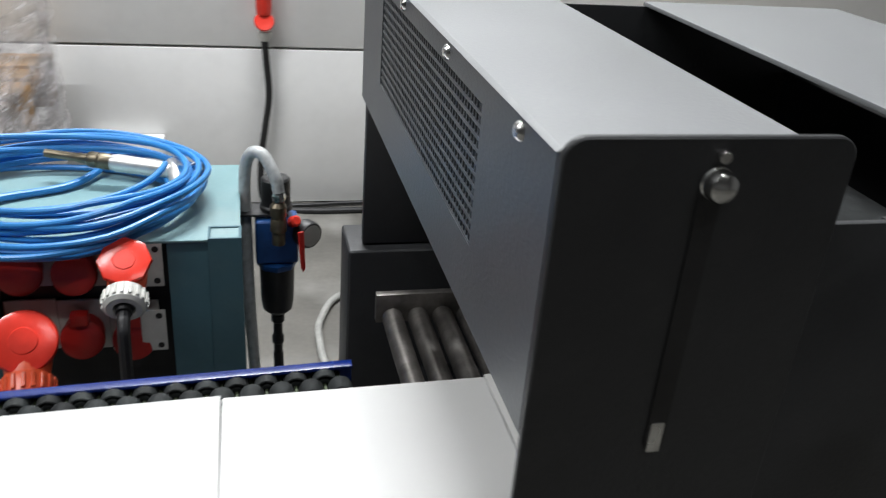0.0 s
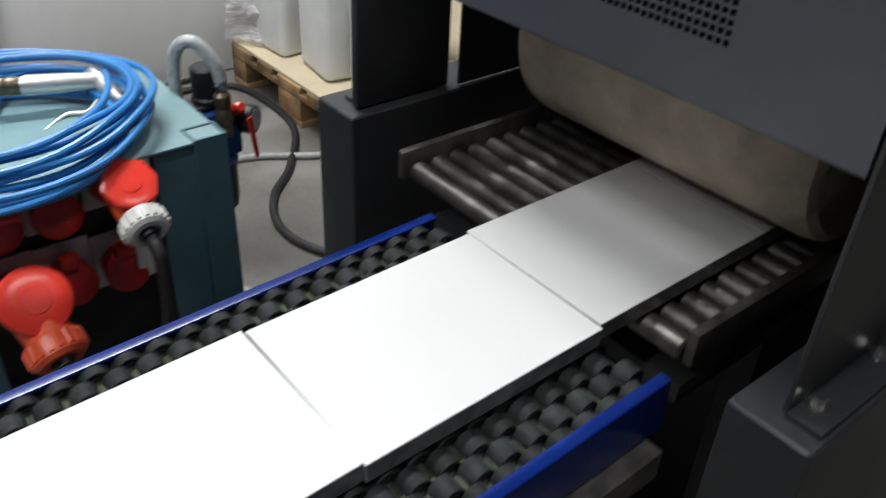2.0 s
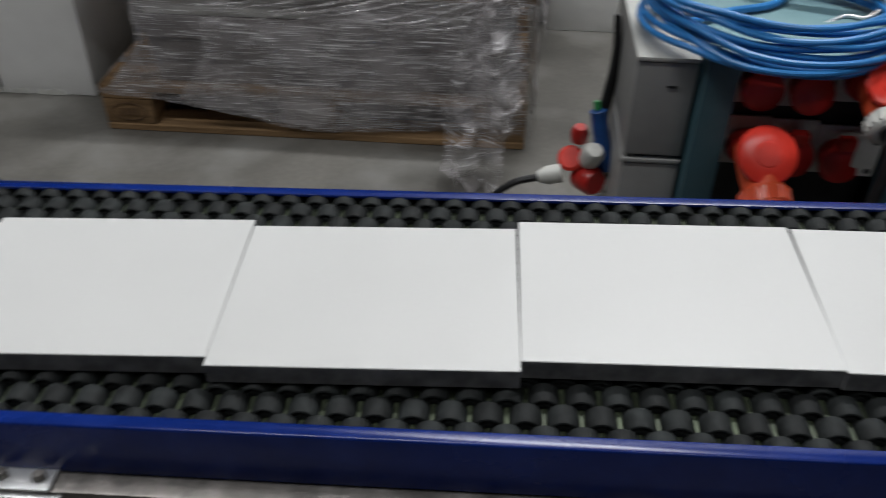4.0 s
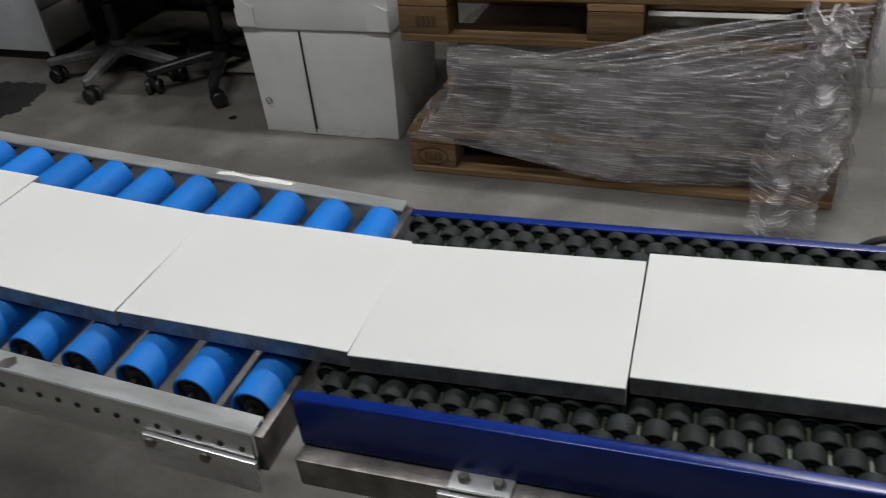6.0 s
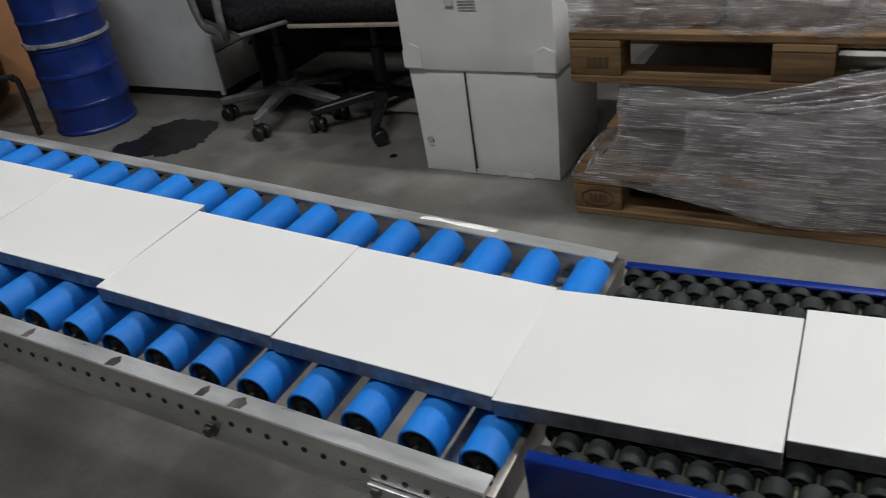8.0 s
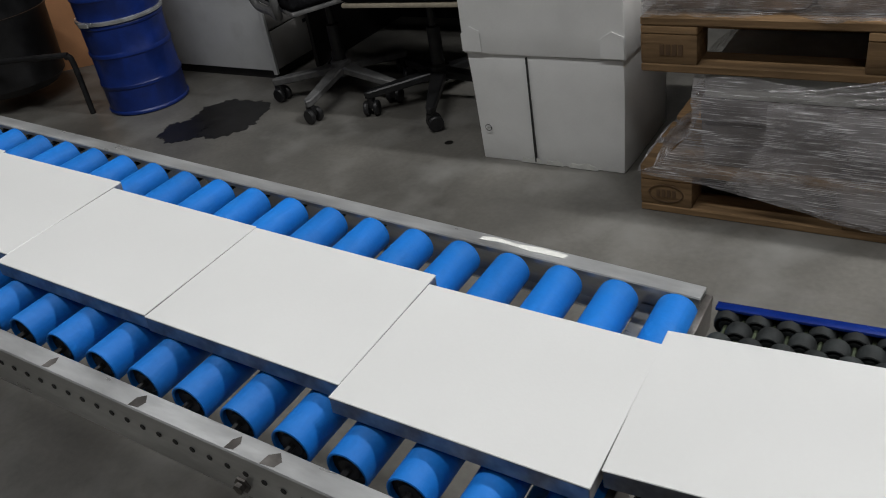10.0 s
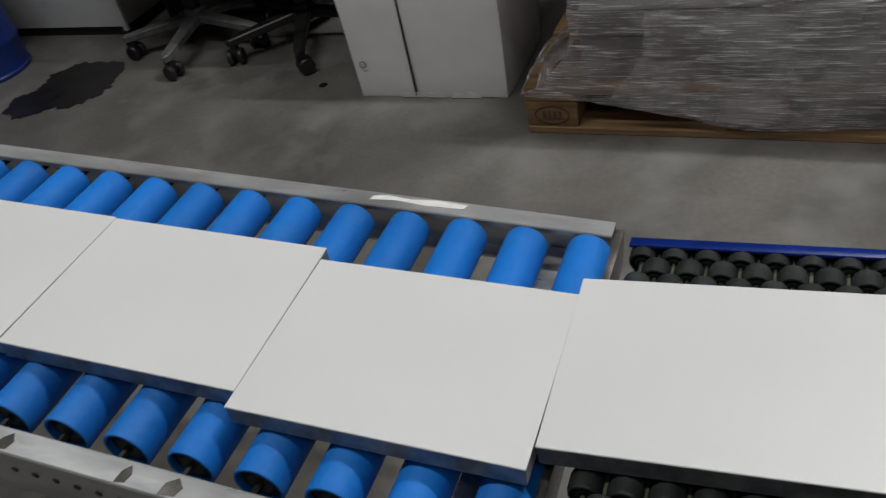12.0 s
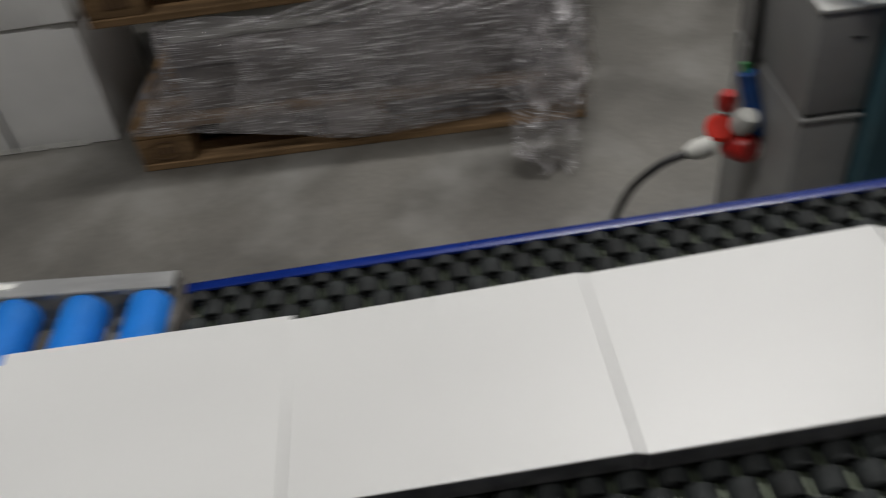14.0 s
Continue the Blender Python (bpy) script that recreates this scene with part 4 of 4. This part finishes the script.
    for x0 in (0, 0.5275, 1.055):
        part("cross_board", block(x0, x0 + 0.145, 0.001, 0.799, 0.100, 0.1215, 0.003, 1), "wood", p)
    for y0, w in ((0, 0.145), (0.187, 0.10), (0.3275, 0.145), (0.513, 0.10), (0.655, 0.145)):
        part("deck_board", jitter(block(0, 1.2, y0, y0 + w, 0.122, 0.144, 0.003, 1), 0.0012, 7), "wood", p)
    return p


def film_sheet(name, grid, label, amount=0.006, seed=1.0):
    """A sheet through a function of u and v, crumpled."""
    f, nu, nv = grid
    bm = bmesh.new()
    vs = [[bm.verts.new(f(i / nu, j / nv)) for j in range(nv + 1)] for i in range(nu + 1)]
    for i in range(nu):
        for j in range(nv):
            bm.faces.new((vs[i][j], vs[i + 1][j], vs[i + 1][j + 1], vs[i][j + 1]))
    for v in bm.verts:
        v.co += Vector(noise.noise_vector(Vector((v.co.x * 9, v.co.y * 9, v.co.z * 26)) + Vector((seed, 0, 0)))) * amount + Vector(noise.noise_vector(v.co * 40)) * amount * 0.35
    return finish(name, bm, "film")


def build_pallets():
    low = pallet("pallet", "worn wooden euro pallet on the concrete floor", pose(0, 0, 0))
    # burnt oval and bar on the corner block
    oval = [Vector((0.072 + 0.048 * math.cos(2 * math.pi * k / 40), -0.0004, 0.061 + 0.027 * math.sin(2 * math.pi * k / 40))) for k in range(41)]
    part("burnt_oval", pipe(None, 0.0016, 6, line=oval), "brand", low)
    for k in range(4):
        part("burnt_bar", block(0.046 + 0.015 * k, 0.055 + 0.015 * k, -0.0014, 0.0006, 0.050, 0.072, 0), "brand", low)
    up = pallet("pallet", "worn wooden euro pallet resting on the wrapped load", pose(0.008, 0.004, 0.4190))
    for k in range(4):
        part("burnt_bar", block(0.050 + 0.016 * k, 0.061 + 0.016 * k, -0.0012, 0.0008, 0.046, 0.074, 0), "brand", up)
    # lower load: thin sheets in uneven stacks
    ld = thing("sheet_stack", "grey and brown stack of sheets wrapped on the pallet", "stack")
    rnd = random.Random(7)
    for k in range(4):
        z = 0.1455 + k * 0.067
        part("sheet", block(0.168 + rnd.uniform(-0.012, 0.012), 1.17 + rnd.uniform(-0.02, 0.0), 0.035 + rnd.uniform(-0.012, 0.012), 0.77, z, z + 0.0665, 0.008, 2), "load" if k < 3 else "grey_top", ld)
    def edge(v):
        return -0.008 + 0.150 * min(1.0, v / 0.5) ** 0.75
    def front(u, v):
        low_edge = 0.118 - 0.075 * min(1, u * 2.0) + 0.012 * math.sin(9 * u)
        top = 0.405 + 0.012 * math.sin(13 * u) + 0.15 * max(0.0, u - 0.30) ** 0.9 / 0.7
        bulge = 0.014 * math.sin(math.pi * v)
        return Vector((edge(v) + (1.195 - edge(v)) * u, -0.010 - bulge + 0.02 * v * (1 - u) ** 3, low_edge + (top - low_edge) * v))
    wrap = tagged(new("stretch_film"), "glossy clear stretch film with drawn creases round the load", "film", "stretch film on the pallets")
    def sheet(name, f, nu, nv, amount, seed):
        film_sheet(name, (f, nu, nv), "", amount, seed).parent = wrap
    sheet("front_sheet", front, 120, 60, 0.0055, 2.0)
    sheet("outer_front_sheet", lambda u, v: front(0.18 + 0.80 * u, 0.04 + 0.80 * v) + Vector((0, -0.006, 0)), 100, 50, 0.006, 15.0)
    def left(u, v):
        return Vector((edge(v) - 0.006 * math.sin(8 * u), -0.008 + 0.8 * u + 0.02 * v, 0.118 + 0.285 * v + 0.012 * math.sin(6 * u)))
    sheet("left_sheet", left, 50, 30, 0.008, 4.0)
    def right(u, v):
        return Vector((1.212 + 0.012 * math.sin(6 * v), -0.012 + 0.8 * u, 0.03 + 0.56 * v))
    sheet("right_sheet", right, 40, 40, 0.012, 6.0)
    def tail(u, v):
        w = 0.055 + 0.03 * math.sin(5 * v) + 0.03 * v
        x = 1.06 + 0.06 * v + w * (u - 0.5) * 2
        return Vector((x, -0.05 - 0.17 * (1 - v) ** 2 - 0.075 * math.sin(2.6 * v) * (1 - abs(u - 0.5)) + 0.03 * math.sin(11 * u + 7 * v), 0.012 + 0.56 * v))
    sheet("hanging_tail", tail, 30, 70, 0.034, 9.0)
    # strands pulled together, rising to the end of the upper pallet
    for k in range(9):
        x0, z0 = 0.34 + 0.07 * k + rnd.uniform(-0.03, 0.03), 0.395 - 0.006 * k
        z1 = 0.555 - 0.017 * k + rnd.uniform(-0.008, 0.008)
        pts = [(x0, -0.020, z0), (x0 + 0.14, -0.027, z0 + 0.018 + 0.01 * rnd.random()), ((x0 + 1.19) / 2, -0.030 - 0.004 * (k % 3), (z0 + z1) / 2 + 0.006), (1.05, -0.030, z1 - 0.018), (1.20, -0.018, z1)]
        part("strand", jitter(pipe(pts, 0.0022 + 0.0028 * rnd.random(), 6, 10), 0.003, 30, k), "film", wrap, "film drawn together into a strand")
    # upper load: wrapped sacks and cans
    for k, (x0, x1, z0, z1) in enumerate(((0.06, 0.40, 0.5605, 0.66), (0.41, 0.74, 0.5605, 0.655), (0.05, 0.39, 0.661, 0.75), (0.40, 0.73, 0.656, 0.745))):
        bm = block(x0, x1, 0.05, 0.72, z0, z1, 0.035, 4)
        tagged(finish("sack", jitter(bm, 0.006, 14, k), "sack"), "filled brown paper sack under stretch film", "sack", "sacks on the upper pallet")
    top = tagged(new("stretch_film"), "glossy crumpled clear stretch film round the sacks", "film", "stretch film on the pallets")
    def upper(u, v):
        return Vector((0.015 + 0.77 * u, 0.010 - 0.016 * math.sin(math.pi * v), 0.563 + 0.2 * v))
    film_sheet("inner_sheet", (upper, 90, 30), "", 0.016, 12.0).parent = top
    film_sheet("outer_sheet", (lambda u, v: upper(u, 0.02 + 0.7 * v) + Vector((0, -0.008, 0)), 90, 30), "", 0.018, 31.0).parent = top
    def drape(u, v):
        return Vector((1.204 + 0.02 * (1 - v) ** 2 + 0.008 * math.sin(9 * u), -0.03 + 0.84 * u, 0.36 + 0.42 * v))
    film_sheet("end_drape", (drape, 50, 40), "", 0.014, 41.0).parent = top
    film_sheet("outer_end_drape", (lambda u, v: drape(u, v) + Vector((0.008, 0, -0.04)), 50, 40), "", 0.014, 47.0).parent = top
    part("strand", jitter(pipe([(0.60, -0.004, 0.575), (0.70, 0.0, 0.585), (0.80, 0.01, 0.60), (0.88, 0.03, 0.575), (0.92, 0.02, 0.570), (0.98, 0.01, 0.571)], 0.006, 8), 0.003, 30), "film", top, "twisted strand of film")
    for x, y in ((0.862, 0.16), (1.055, 0.17), (0.96, 0.42)):
        c = thing("paint_can", "round cream can standing on the upper pallet", "can", "cans on the upper pallet", m=pose(x, y, 0.5600))
        part("body", lathe([(0, 0), (0.082, 0), (0.085, 0.003), (0.085, 0.20), (0.082, 0.205), (0, 0.205)], None, 32), "cream", c)
        part("rim", lathe([(0.080, 0.2055), (0.087, 0.2055), (0.087, 0.214), (0.080, 0.214)], None, 32), "cream", c)
    # pallet with jerrycans against the back wall
    pallet("pallet", "dark wooden pallet by the white wall, with a pale board", pose(2.615, -0.010, 0))
    tagged(finish("board", block(2.62, 3.80, -0.004, 0.79, 0.1445, 0.156, 0.002), "plywood"), "pale wooden board lying on the pallet", "board")
    for k, (x, y) in enumerate(((2.76, 0.64), (2.79, 0.36), (3.03, 0.60), (3.04, 0.32), (2.83, 0.12))):
        j = thing("jerrycan", "white plastic jerrycan on the pallet board", "jerrycan", "white jerrycans on the pallet", m=pose(x, y, 0.1565, 0, 0, rndturn(k)))
        part("body", jitter(block(-0.09, 0.09, -0.11, 0.11, 0, 0.33, 0.03, 4), 0.003, 9, k), "jug", j)
        part("neck", lathe([(0, 0), (0.024, 0), (0.024, 0.02), (0.028, 0.022), (0.028, 0.045), (0, 0.047)], pose(0.03, 0.05, 0.329), 16), "red" if k == 2 else "jug", j)
        part("handle", pipe([(0.0, -0.09, 0.325), (0.0, -0.075, 0.365), (0.0, 0.0, 0.365), (0.0, 0.02, 0.325)], 0.012), "jug", j)
    def bag(u, v):
        a = 2 * math.pi * u
        r = 0.10 + 0.03 * math.sin(3 * a)
        return Vector((2.70 + r * (1 - 0.3 * v) * math.cos(a), 0.73 + 0.6 * r * (1 - 0.3 * v) * math.sin(a), 0.160 + 0.34 * v))
    tagged(film_sheet("plastic_bag", (bag, 40, 30), "", 0.02, 3.0), "crumpled clear plastic bag on the pallet board", "bag")


def rndturn(k):
    return (4, -7, 12, 3, -4)[k % 5]


def carton(z0, x0, x1, y0, y1, h, flare, label, flaps):
    c = thing("carton", label, "carton", "stacked white cartons")
    bm = block(x0, x1, y0, y1, z0, z0 + h, 0.004, 2)
    for v in bm.verts:
        f = (v.co.z - z0) / h
        cx, cy = (x0 + x1) / 2, (y0 + y1) / 2
        v.co.x = cx + (v.co.x - cx) * (1 + flare * f)
        v.co.y = cy + (v.co.y - cy) * (1 + flare * 0.5 * f)
    bmesh.ops.subdivide_edges(bm, edges=bm.edges[:], cuts=3, use_grid_fill=True)
    part("body", jitter(bm, 0.004, 7, z0), "carton", c)
    return c


def build_cartons():
    low = carton(0.0, -0.613, -0.116, 0.184, 0.58, 0.37, 0.045, "tall white carton with a frayed lower edge and dark seam", 0)
    sx = -0.416
    part("seam", block(sx - 0.0020, sx + 0.0020, 0.1735, 0.188, 0.010, 0.366, 0), "black", low, "dark gap between the flaps")
    rnd = random.Random(3)
    for x, w in ((-0.47, 0.08), (-0.38, 0.06), (-0.30, 0.10)):
        out = [(x, 0.0), (x + w, 0.0), (x + w * 0.9, 0.012), (x + w * 0.6, 0.022), (x + w * 0.35, 0.012), (x + w * 0.1, 0.018)]
        part("torn_paper", extrude(out, 0.0015, pose(0, 0.1765, 0.004, 90, 0, 0)), "tape", low)
    ring = [Vector((-0.58 + 0.011 * math.cos(2 * math.pi * k / 16), 0.1780, 0.115 + 0.011 * math.sin(2 * math.pi * k / 16))) for k in range(17)]
    part("printed_mark", pipe(None, 0.0012, 5, line=ring), "black", low)
    up = carton(0.373, -0.632, -0.098, 0.173, 0.58, 0.34, 0.0, "white carton stacked on another, its lid hanging over", 0)
    for x0, x1, s in ((-0.632, -0.565, 1), (-0.172, -0.100, -1)):
        out = [(x0, 0.379), (x1, 0.379), (x1, 0.445), ((x0 + x1) / 2, 0.459), (x0, 0.435)]
        part("corner_fold", extrude(out, 0.0025, pose(0, 0.171, 0, 90, 0, 0)), "carton", up)
    part("tape_piece", block(-0.455, -0.425, 0.1685, 0.1705, 0.582, 0.640, 0.0005), "tape", up)
    for k in range(4):
        part("print_bar", block(-0.41, -0.35, 0.1688, 0.1702, 0.575 + 0.009 * k, 0.578 + 0.009 * k, 0), "cabinet_side", up)


# ---- the dark corner with chairs, cabinet and drum ----


def caster(parent, x, y, turn):
    c = part("caster", block(-0.012, 0.012, -0.020, 0.020, 0.028, 0.070, 0.006), "black", parent, "", pose(x, y, 0, 0, 0, turn))
    for s in (-1, 1):
        part("caster_wheel", lathe([(0, -0.010), (0.026, -0.010), (0.030, -0.005), (0.030, 0.005), (0.026, 0.010), (0, 0.010)], pose(s * 0.020, 0.008, 0.030, 0, 90, 0), 18), "black", c)


def chair(label, x, y, turn, seat_z, mt, arm):
    ch = thing("office_chair", label, "office chair", "office chairs by the desk", m=pose(x, y, 0, 0, 0, turn))
    for k in range(5):
        a = 72 * k
        bm = extrude([(0.03, -0.030), (0.20, -0.022), (0.295, -0.017), (0.312, 0.0), (0.295, 0.017), (0.20, 0.022), (0.03, 0.030)], 0.030, pose(0, 0, 0.102, 0, 6.5, 0), 0.005)
        bm.transform(pose(0, 0, 0, 0, 0, a))
        part("base_arm", bm, mt, ch)
        caster(ch, 0.285 * math.cos(radians(a)), 0.285 * math.sin(radians(a)), a + 40 * (k % 3) - 20)
    part("hub", lathe([(0, 0), (0.038, 0), (0.040, 0.01), (0.042, 0.06), (0.034, 0.066), (0, 0.066)], pose(0, 0, 0.085), 20), mt, ch)
    part("column", lathe([(0, 0), (0.026, 0), (0.026, 0.15), (0.015, 0.155), (0.015, seat_z - 0.15), (0, seat_z - 0.15)], pose(0, 0, 0.148), 18), "black", ch)
    part("mechanism", block(-0.09, 0.09, -0.07, 0.07, seat_z - 0.05, seat_z - 0.001, 0.012), "black", ch)
    part("seat", block(-0.24, 0.24, -0.235, 0.235, seat_z, seat_z + 0.075, 0.03, 4), "fabric", ch)
    part("seat_shell", block(-0.235, 0.235, -0.23, 0.23, seat_z - 0.018, seat_z - 0.0005, 0.008), "tan" if not arm else "chair", ch)
    part("backrest", block(-0.21, 0.21, 0.25, 0.30, seat_z + 0.14, seat_z + 0.60, 0.025, 4), "fabric", ch)
    part("back_bar", pipe([(0, 0.1, seat_z - 0.01), (0, 0.24, seat_z - 0.01), (0, 0.31, seat_z + 0.08), (0, 0.31, seat_z + 0.25)], 0.016), "black", ch)
    if arm:
        for s in (-1, 1):
            part("armrest", pipe([(s * 0.25, -0.13, seat_z + 0.19), (s * 0.265, -0.15, seat_z + 0.05), (s * 0.25, -0.12, seat_z - 0.03), (s * 0.235, 0.0, seat_z - 0.035), (s * 0.25, 0.12, seat_z - 0.02), (s * 0.265, 0.14, seat_z + 0.10), (s * 0.25, 0.10, seat_z + 0.20), (s * 0.25, -0.13, seat_z + 0.19)], 0.016), "chair", ch, "grey loop armrest")
    return ch


def build_corner():
    chair("worn grey office chair with dusty star base and loop armrests", -1.487, 0.574, 62, 0.45, "chair", True)
    chair("black office chair with a tan seat shell and star base", -1.018, 0.595, 5, 0.46, "black", False)
    # made-up desk of near-black boards, stands in for the dark area behind the chairs
    desk = thing("desk", "dark boards in desk form, added to fill the dark area behind the chairs", "desk", m=pose(0.09, 0.05, 0))
    part("tabletop", block(-1.93, -0.55, 0.75, 1.50, 0.72, 0.745, 0.003), "dark_board", desk)
    part("back_board", block(-1.93, -0.55, 1.46, 1.478, 0.0, 0.719, 0.002), "dark_board", desk)
    for x in (-1.93, -0.57):
        part("side_board", block(x, x + 0.02, 0.76, 1.459, 0.0, 0.719, 0.002), "dark_board", desk)
    cab = thing("drawer_cabinet", "light grey drawer cabinet with a beige front and dark plinth", "cabinet", m=pose(0.07, 0.065, 0))
    part("body", block(-2.75, -2.00, 0.57, 1.15, 0.045, 0.72, 0.004), "cabinet", cab)
    part("plinth", block(-2.74, -2.01, 0.59, 1.14, 0.0, 0.0445, 0.002), "black", cab)
    for z0, z1 in ((0.05, 0.225), (0.232, 0.44), (0.447, 0.70)):
        d = part("drawer_front", block(-1.9995, -1.982, 0.575, 1.145, z0, z1, 0.004), "cabinet_side", cab)
        part("drawer_gap", block(-1.9815, -1.9795, 0.80, 0.92, z1 - 0.035, z1 - 0.02, 0), "black", d)
    part("corner_strip", block(-2.004, -1.981, 0.560, 0.5745, 0.03, 0.715, 0.003), "cabinet", cab)
    dr = thing("steel_drum", "dented dark blue steel drum with a clamp ring", "drum", m=pose(-2.441, 0.319, 0))
    prof = [(0, 0.0), (0.205, 0.0), (0.213, 0.006), (0.213, 0.014), (0.207, 0.02)]
    for z in (0.13, 0.27):
        prof += [(0.207, z - 0.012), (0.212, z - 0.006), (0.212, z + 0.006), (0.207, z + 0.012)]
    prof += [(0.207, 0.385), (0.212, 0.39), (0.212, 0.398), (0.207, 0.404), (0.207, 0.50), (0.212, 0.506), (0.212, 0.514), (0.207, 0.52), (0.207, 0.70), (0.0, 0.70)]
    part("shell", jitter(lathe([(r * 0.85, z) for r, z in prof], None, 56), 0.003, 6), "drum", dr)
    part("clamp_ring", lathe([(0.1775, 0.405), (0.186, 0.407), (0.188, 0.414), (0.186, 0.421), (0.1775, 0.423)], None, 56), "galv", dr, "shiny clamp ring")
    part("clamp_lever", block(-0.03, 0.03, -0.197, -0.188, 0.405, 0.423, 0.003), "galv", dr)
    st = bmesh.new()
    def blot(cx, cy, r, seed, z):
        out = []
        for k in range(120):
            a = 2 * math.pi * k / 120
            rr = r * (1 + 0.32 * noise.noise(Vector((math.cos(a) * 1.3 + seed, math.sin(a) * 1.3, 0))) + 0.10 * noise.noise(Vector((math.cos(a) * 19, math.sin(a) * 19, seed))) + 0.16 * noise.noise(Vector((math.cos(a) * 7 + seed, math.sin(a) * 7, 0))))
            out.append((cx + rr * 1.1 * math.cos(a), cy + rr * 1.08 * math.sin(a)))
        extrude(out, 0.0006, pose(0, 0, z), 0, st)
    blot(-1.88, 0.23, 0.175, 3.1, 0.0003)
    blot(-1.99, 0.08, 0.09, 7.7, 0.0011)
    tagged(finish("oil_spill", st, "oil", smooth=False), "black oil spill on the concrete floor", "spill", kind="")
    tagged(finish("floor_spot", extrude(arc(-0.795, 0.25, 0.016, 0, 340, 14), 0.0006, pose(0, 0, 0.0003)), "oil", smooth=False), "small dark spot on the concrete floor", "spot")
    tub = thing("black_bin", "black bin in a dark tube frame by the drum", "bin", m=pose(0.178, -0.026, 0))
    part("tub", lathe([(0, 0.08), (0.19, 0.08), (0.23, 0.12), (0.25, 0.42), (0.26, 0.44), (0.25, 0.44), (0.22, 0.14), (0, 0.13)], pose(-3.36, 0.20, 0), 32), "black", tub)
    part("frame", pipe([(-2.80, 0.16, 0.0), (-2.80, 0.16, 0.24), (-2.82, 0.15, 0.27), (-2.86, 0.13, 0.28), (-3.36, -0.10, 0.28), (-3.40, -0.12, 0.24), (-3.40, -0.12, 0.0)], 0.013), "black", tub)
    tagged(finish("leaning_board", block(-0.45, 0.62, 0.0, 0.025, 0.0, 0.95, 0.003), "peach", m=pose(-3.286, 0.583, 0, 0, 0, 42)), "orange-brown board standing behind the drum", "board")


def build_small():
    """Loose plugs beside the grey enclosure, and the white carton by the wall."""
    c = thing("white_case", "white box standing at the wall", "box")
    part("body", block(1.253, 1.496, WALL_Y - 0.100, WALL_Y - 0.045, 0.018, 0.29, 0.006, 2), "carton", c)
    t = thing("extension_coupler", "red and white power couplers with a blue grip", "coupler", m=Matrix.Translation((1.243, -0.85, 0.497)) @ Matrix.Diagonal((0.82, 0.82, 0.82, 1)) @ Matrix.Translation((-1.25, 0.85, -0.485)))
    part("red_body", lathe([(0, 0), (0.026, 0), (0.030, 0.008), (0.030, 0.045), (0.024, 0.055), (0, 0.055)], pose(1.262, -0.845, 0.452, 80, 20, 30), 22), "dark_red", t)
    part("red_lid", lathe([(0, 0), (0.026, 0), (0.028, 0.006), (0.022, 0.012), (0, 0.012)], pose(1.240, -0.85, 0.492, 40, -20, 0), 22), "red", t)
    part("white_neck", lathe([(0, 0), (0.020, 0), (0.020, 0.03), (0.012, 0.05), (0, 0.05)], pose(1.222, -0.865, 0.466, 0, -105, 0), 18), "ivory", t)
    part("white_plug", lathe([(0, 0), (0.022, 0), (0.024, 0.03), (0.016, 0.045), (0, 0.045)], pose(1.275, -0.86, 0.498, 30, 10, 0), 18), "ivory", t)
    part("upper_plug", lathe([(0, 0), (0.017, 0), (0.019, 0.02), (0.012, 0.034), (0, 0.034)], pose(1.252, -0.835, 0.530, 10, 0, 0), 18), "dark_red", t)
    part("lower_plug", lathe([(0, 0), (0.02, 0), (0.022, 0.03), (0.015, 0.05), (0, 0.05)], pose(1.28, -0.86, 0.440, 0, 80, 0), 18), "ivory", t)
    part("blue_grip", rod((1.283, -0.835, 0.600), (1.312, -0.858, 0.475), 0.017, 16), "reg_blue", t)
    part("green_tip", rod((1.282, -0.834, 0.600), (1.279, -0.829, 0.617), 0.007, 10), "green", t)
    tagged(finish("coupler_cable", pipe([(1.184, -0.863, 0.472), (1.135, -0.87, 0.458), (1.09, -0.86, 0.40), (1.06, -0.86, 0.30), (1.05, -0.87, 0.15), (1.07, -0.88, 0.026), (1.2, -0.95, 0.026)], 0.0065), "cable"), "black cable leading down from the couplers", "cable")
    for k, (p, q) in enumerate((((1.276, -0.83, 0.585), (1.285, -0.80, 0.74)), ((1.285, -0.82, 0.56), (1.288, -0.79, 0.73)))):
        tagged(finish("hanging_cord", pipe([p, tuple((a + b) / 2 + 0.008 for a, b in zip(p, q)), q], 0.0055), "cable"), "dark cord hanging beside the enclosure", "cord")


def placed(build, dx, dy, dz=0.0):
    """Builds a group of things and sets it over by dx, dy, dz."""
    old = set(bpy.data.objects)
    build()
    for ob in set(bpy.data.objects) - old:
        if ob.parent is None:
            ob.location += Vector((dx, dy, dz))


build_skate_conveyor()
build_roller_conveyor()
build_panels()
placed(build_press, -0.008, -0.075)
placed(build_roller_table, -0.012, -0.080, 0.034)
placed(build_cabinet, 0.014, -0.068, 0.024)
placed(build_hose, 0.020, -0.068, 0.024)
placed(build_regulator, 0.012, 0.020, -0.008)
placed(build_wall_plug, 0.036, 0)
build_pallets()
build_cartons()
build_corner()
placed(build_small, 0.022, 0.040, -0.018)


def motions():
    for p, dx, dy, turn in PANELS:
        walk(p, panel_rows(dx, dy, turn))


motions()
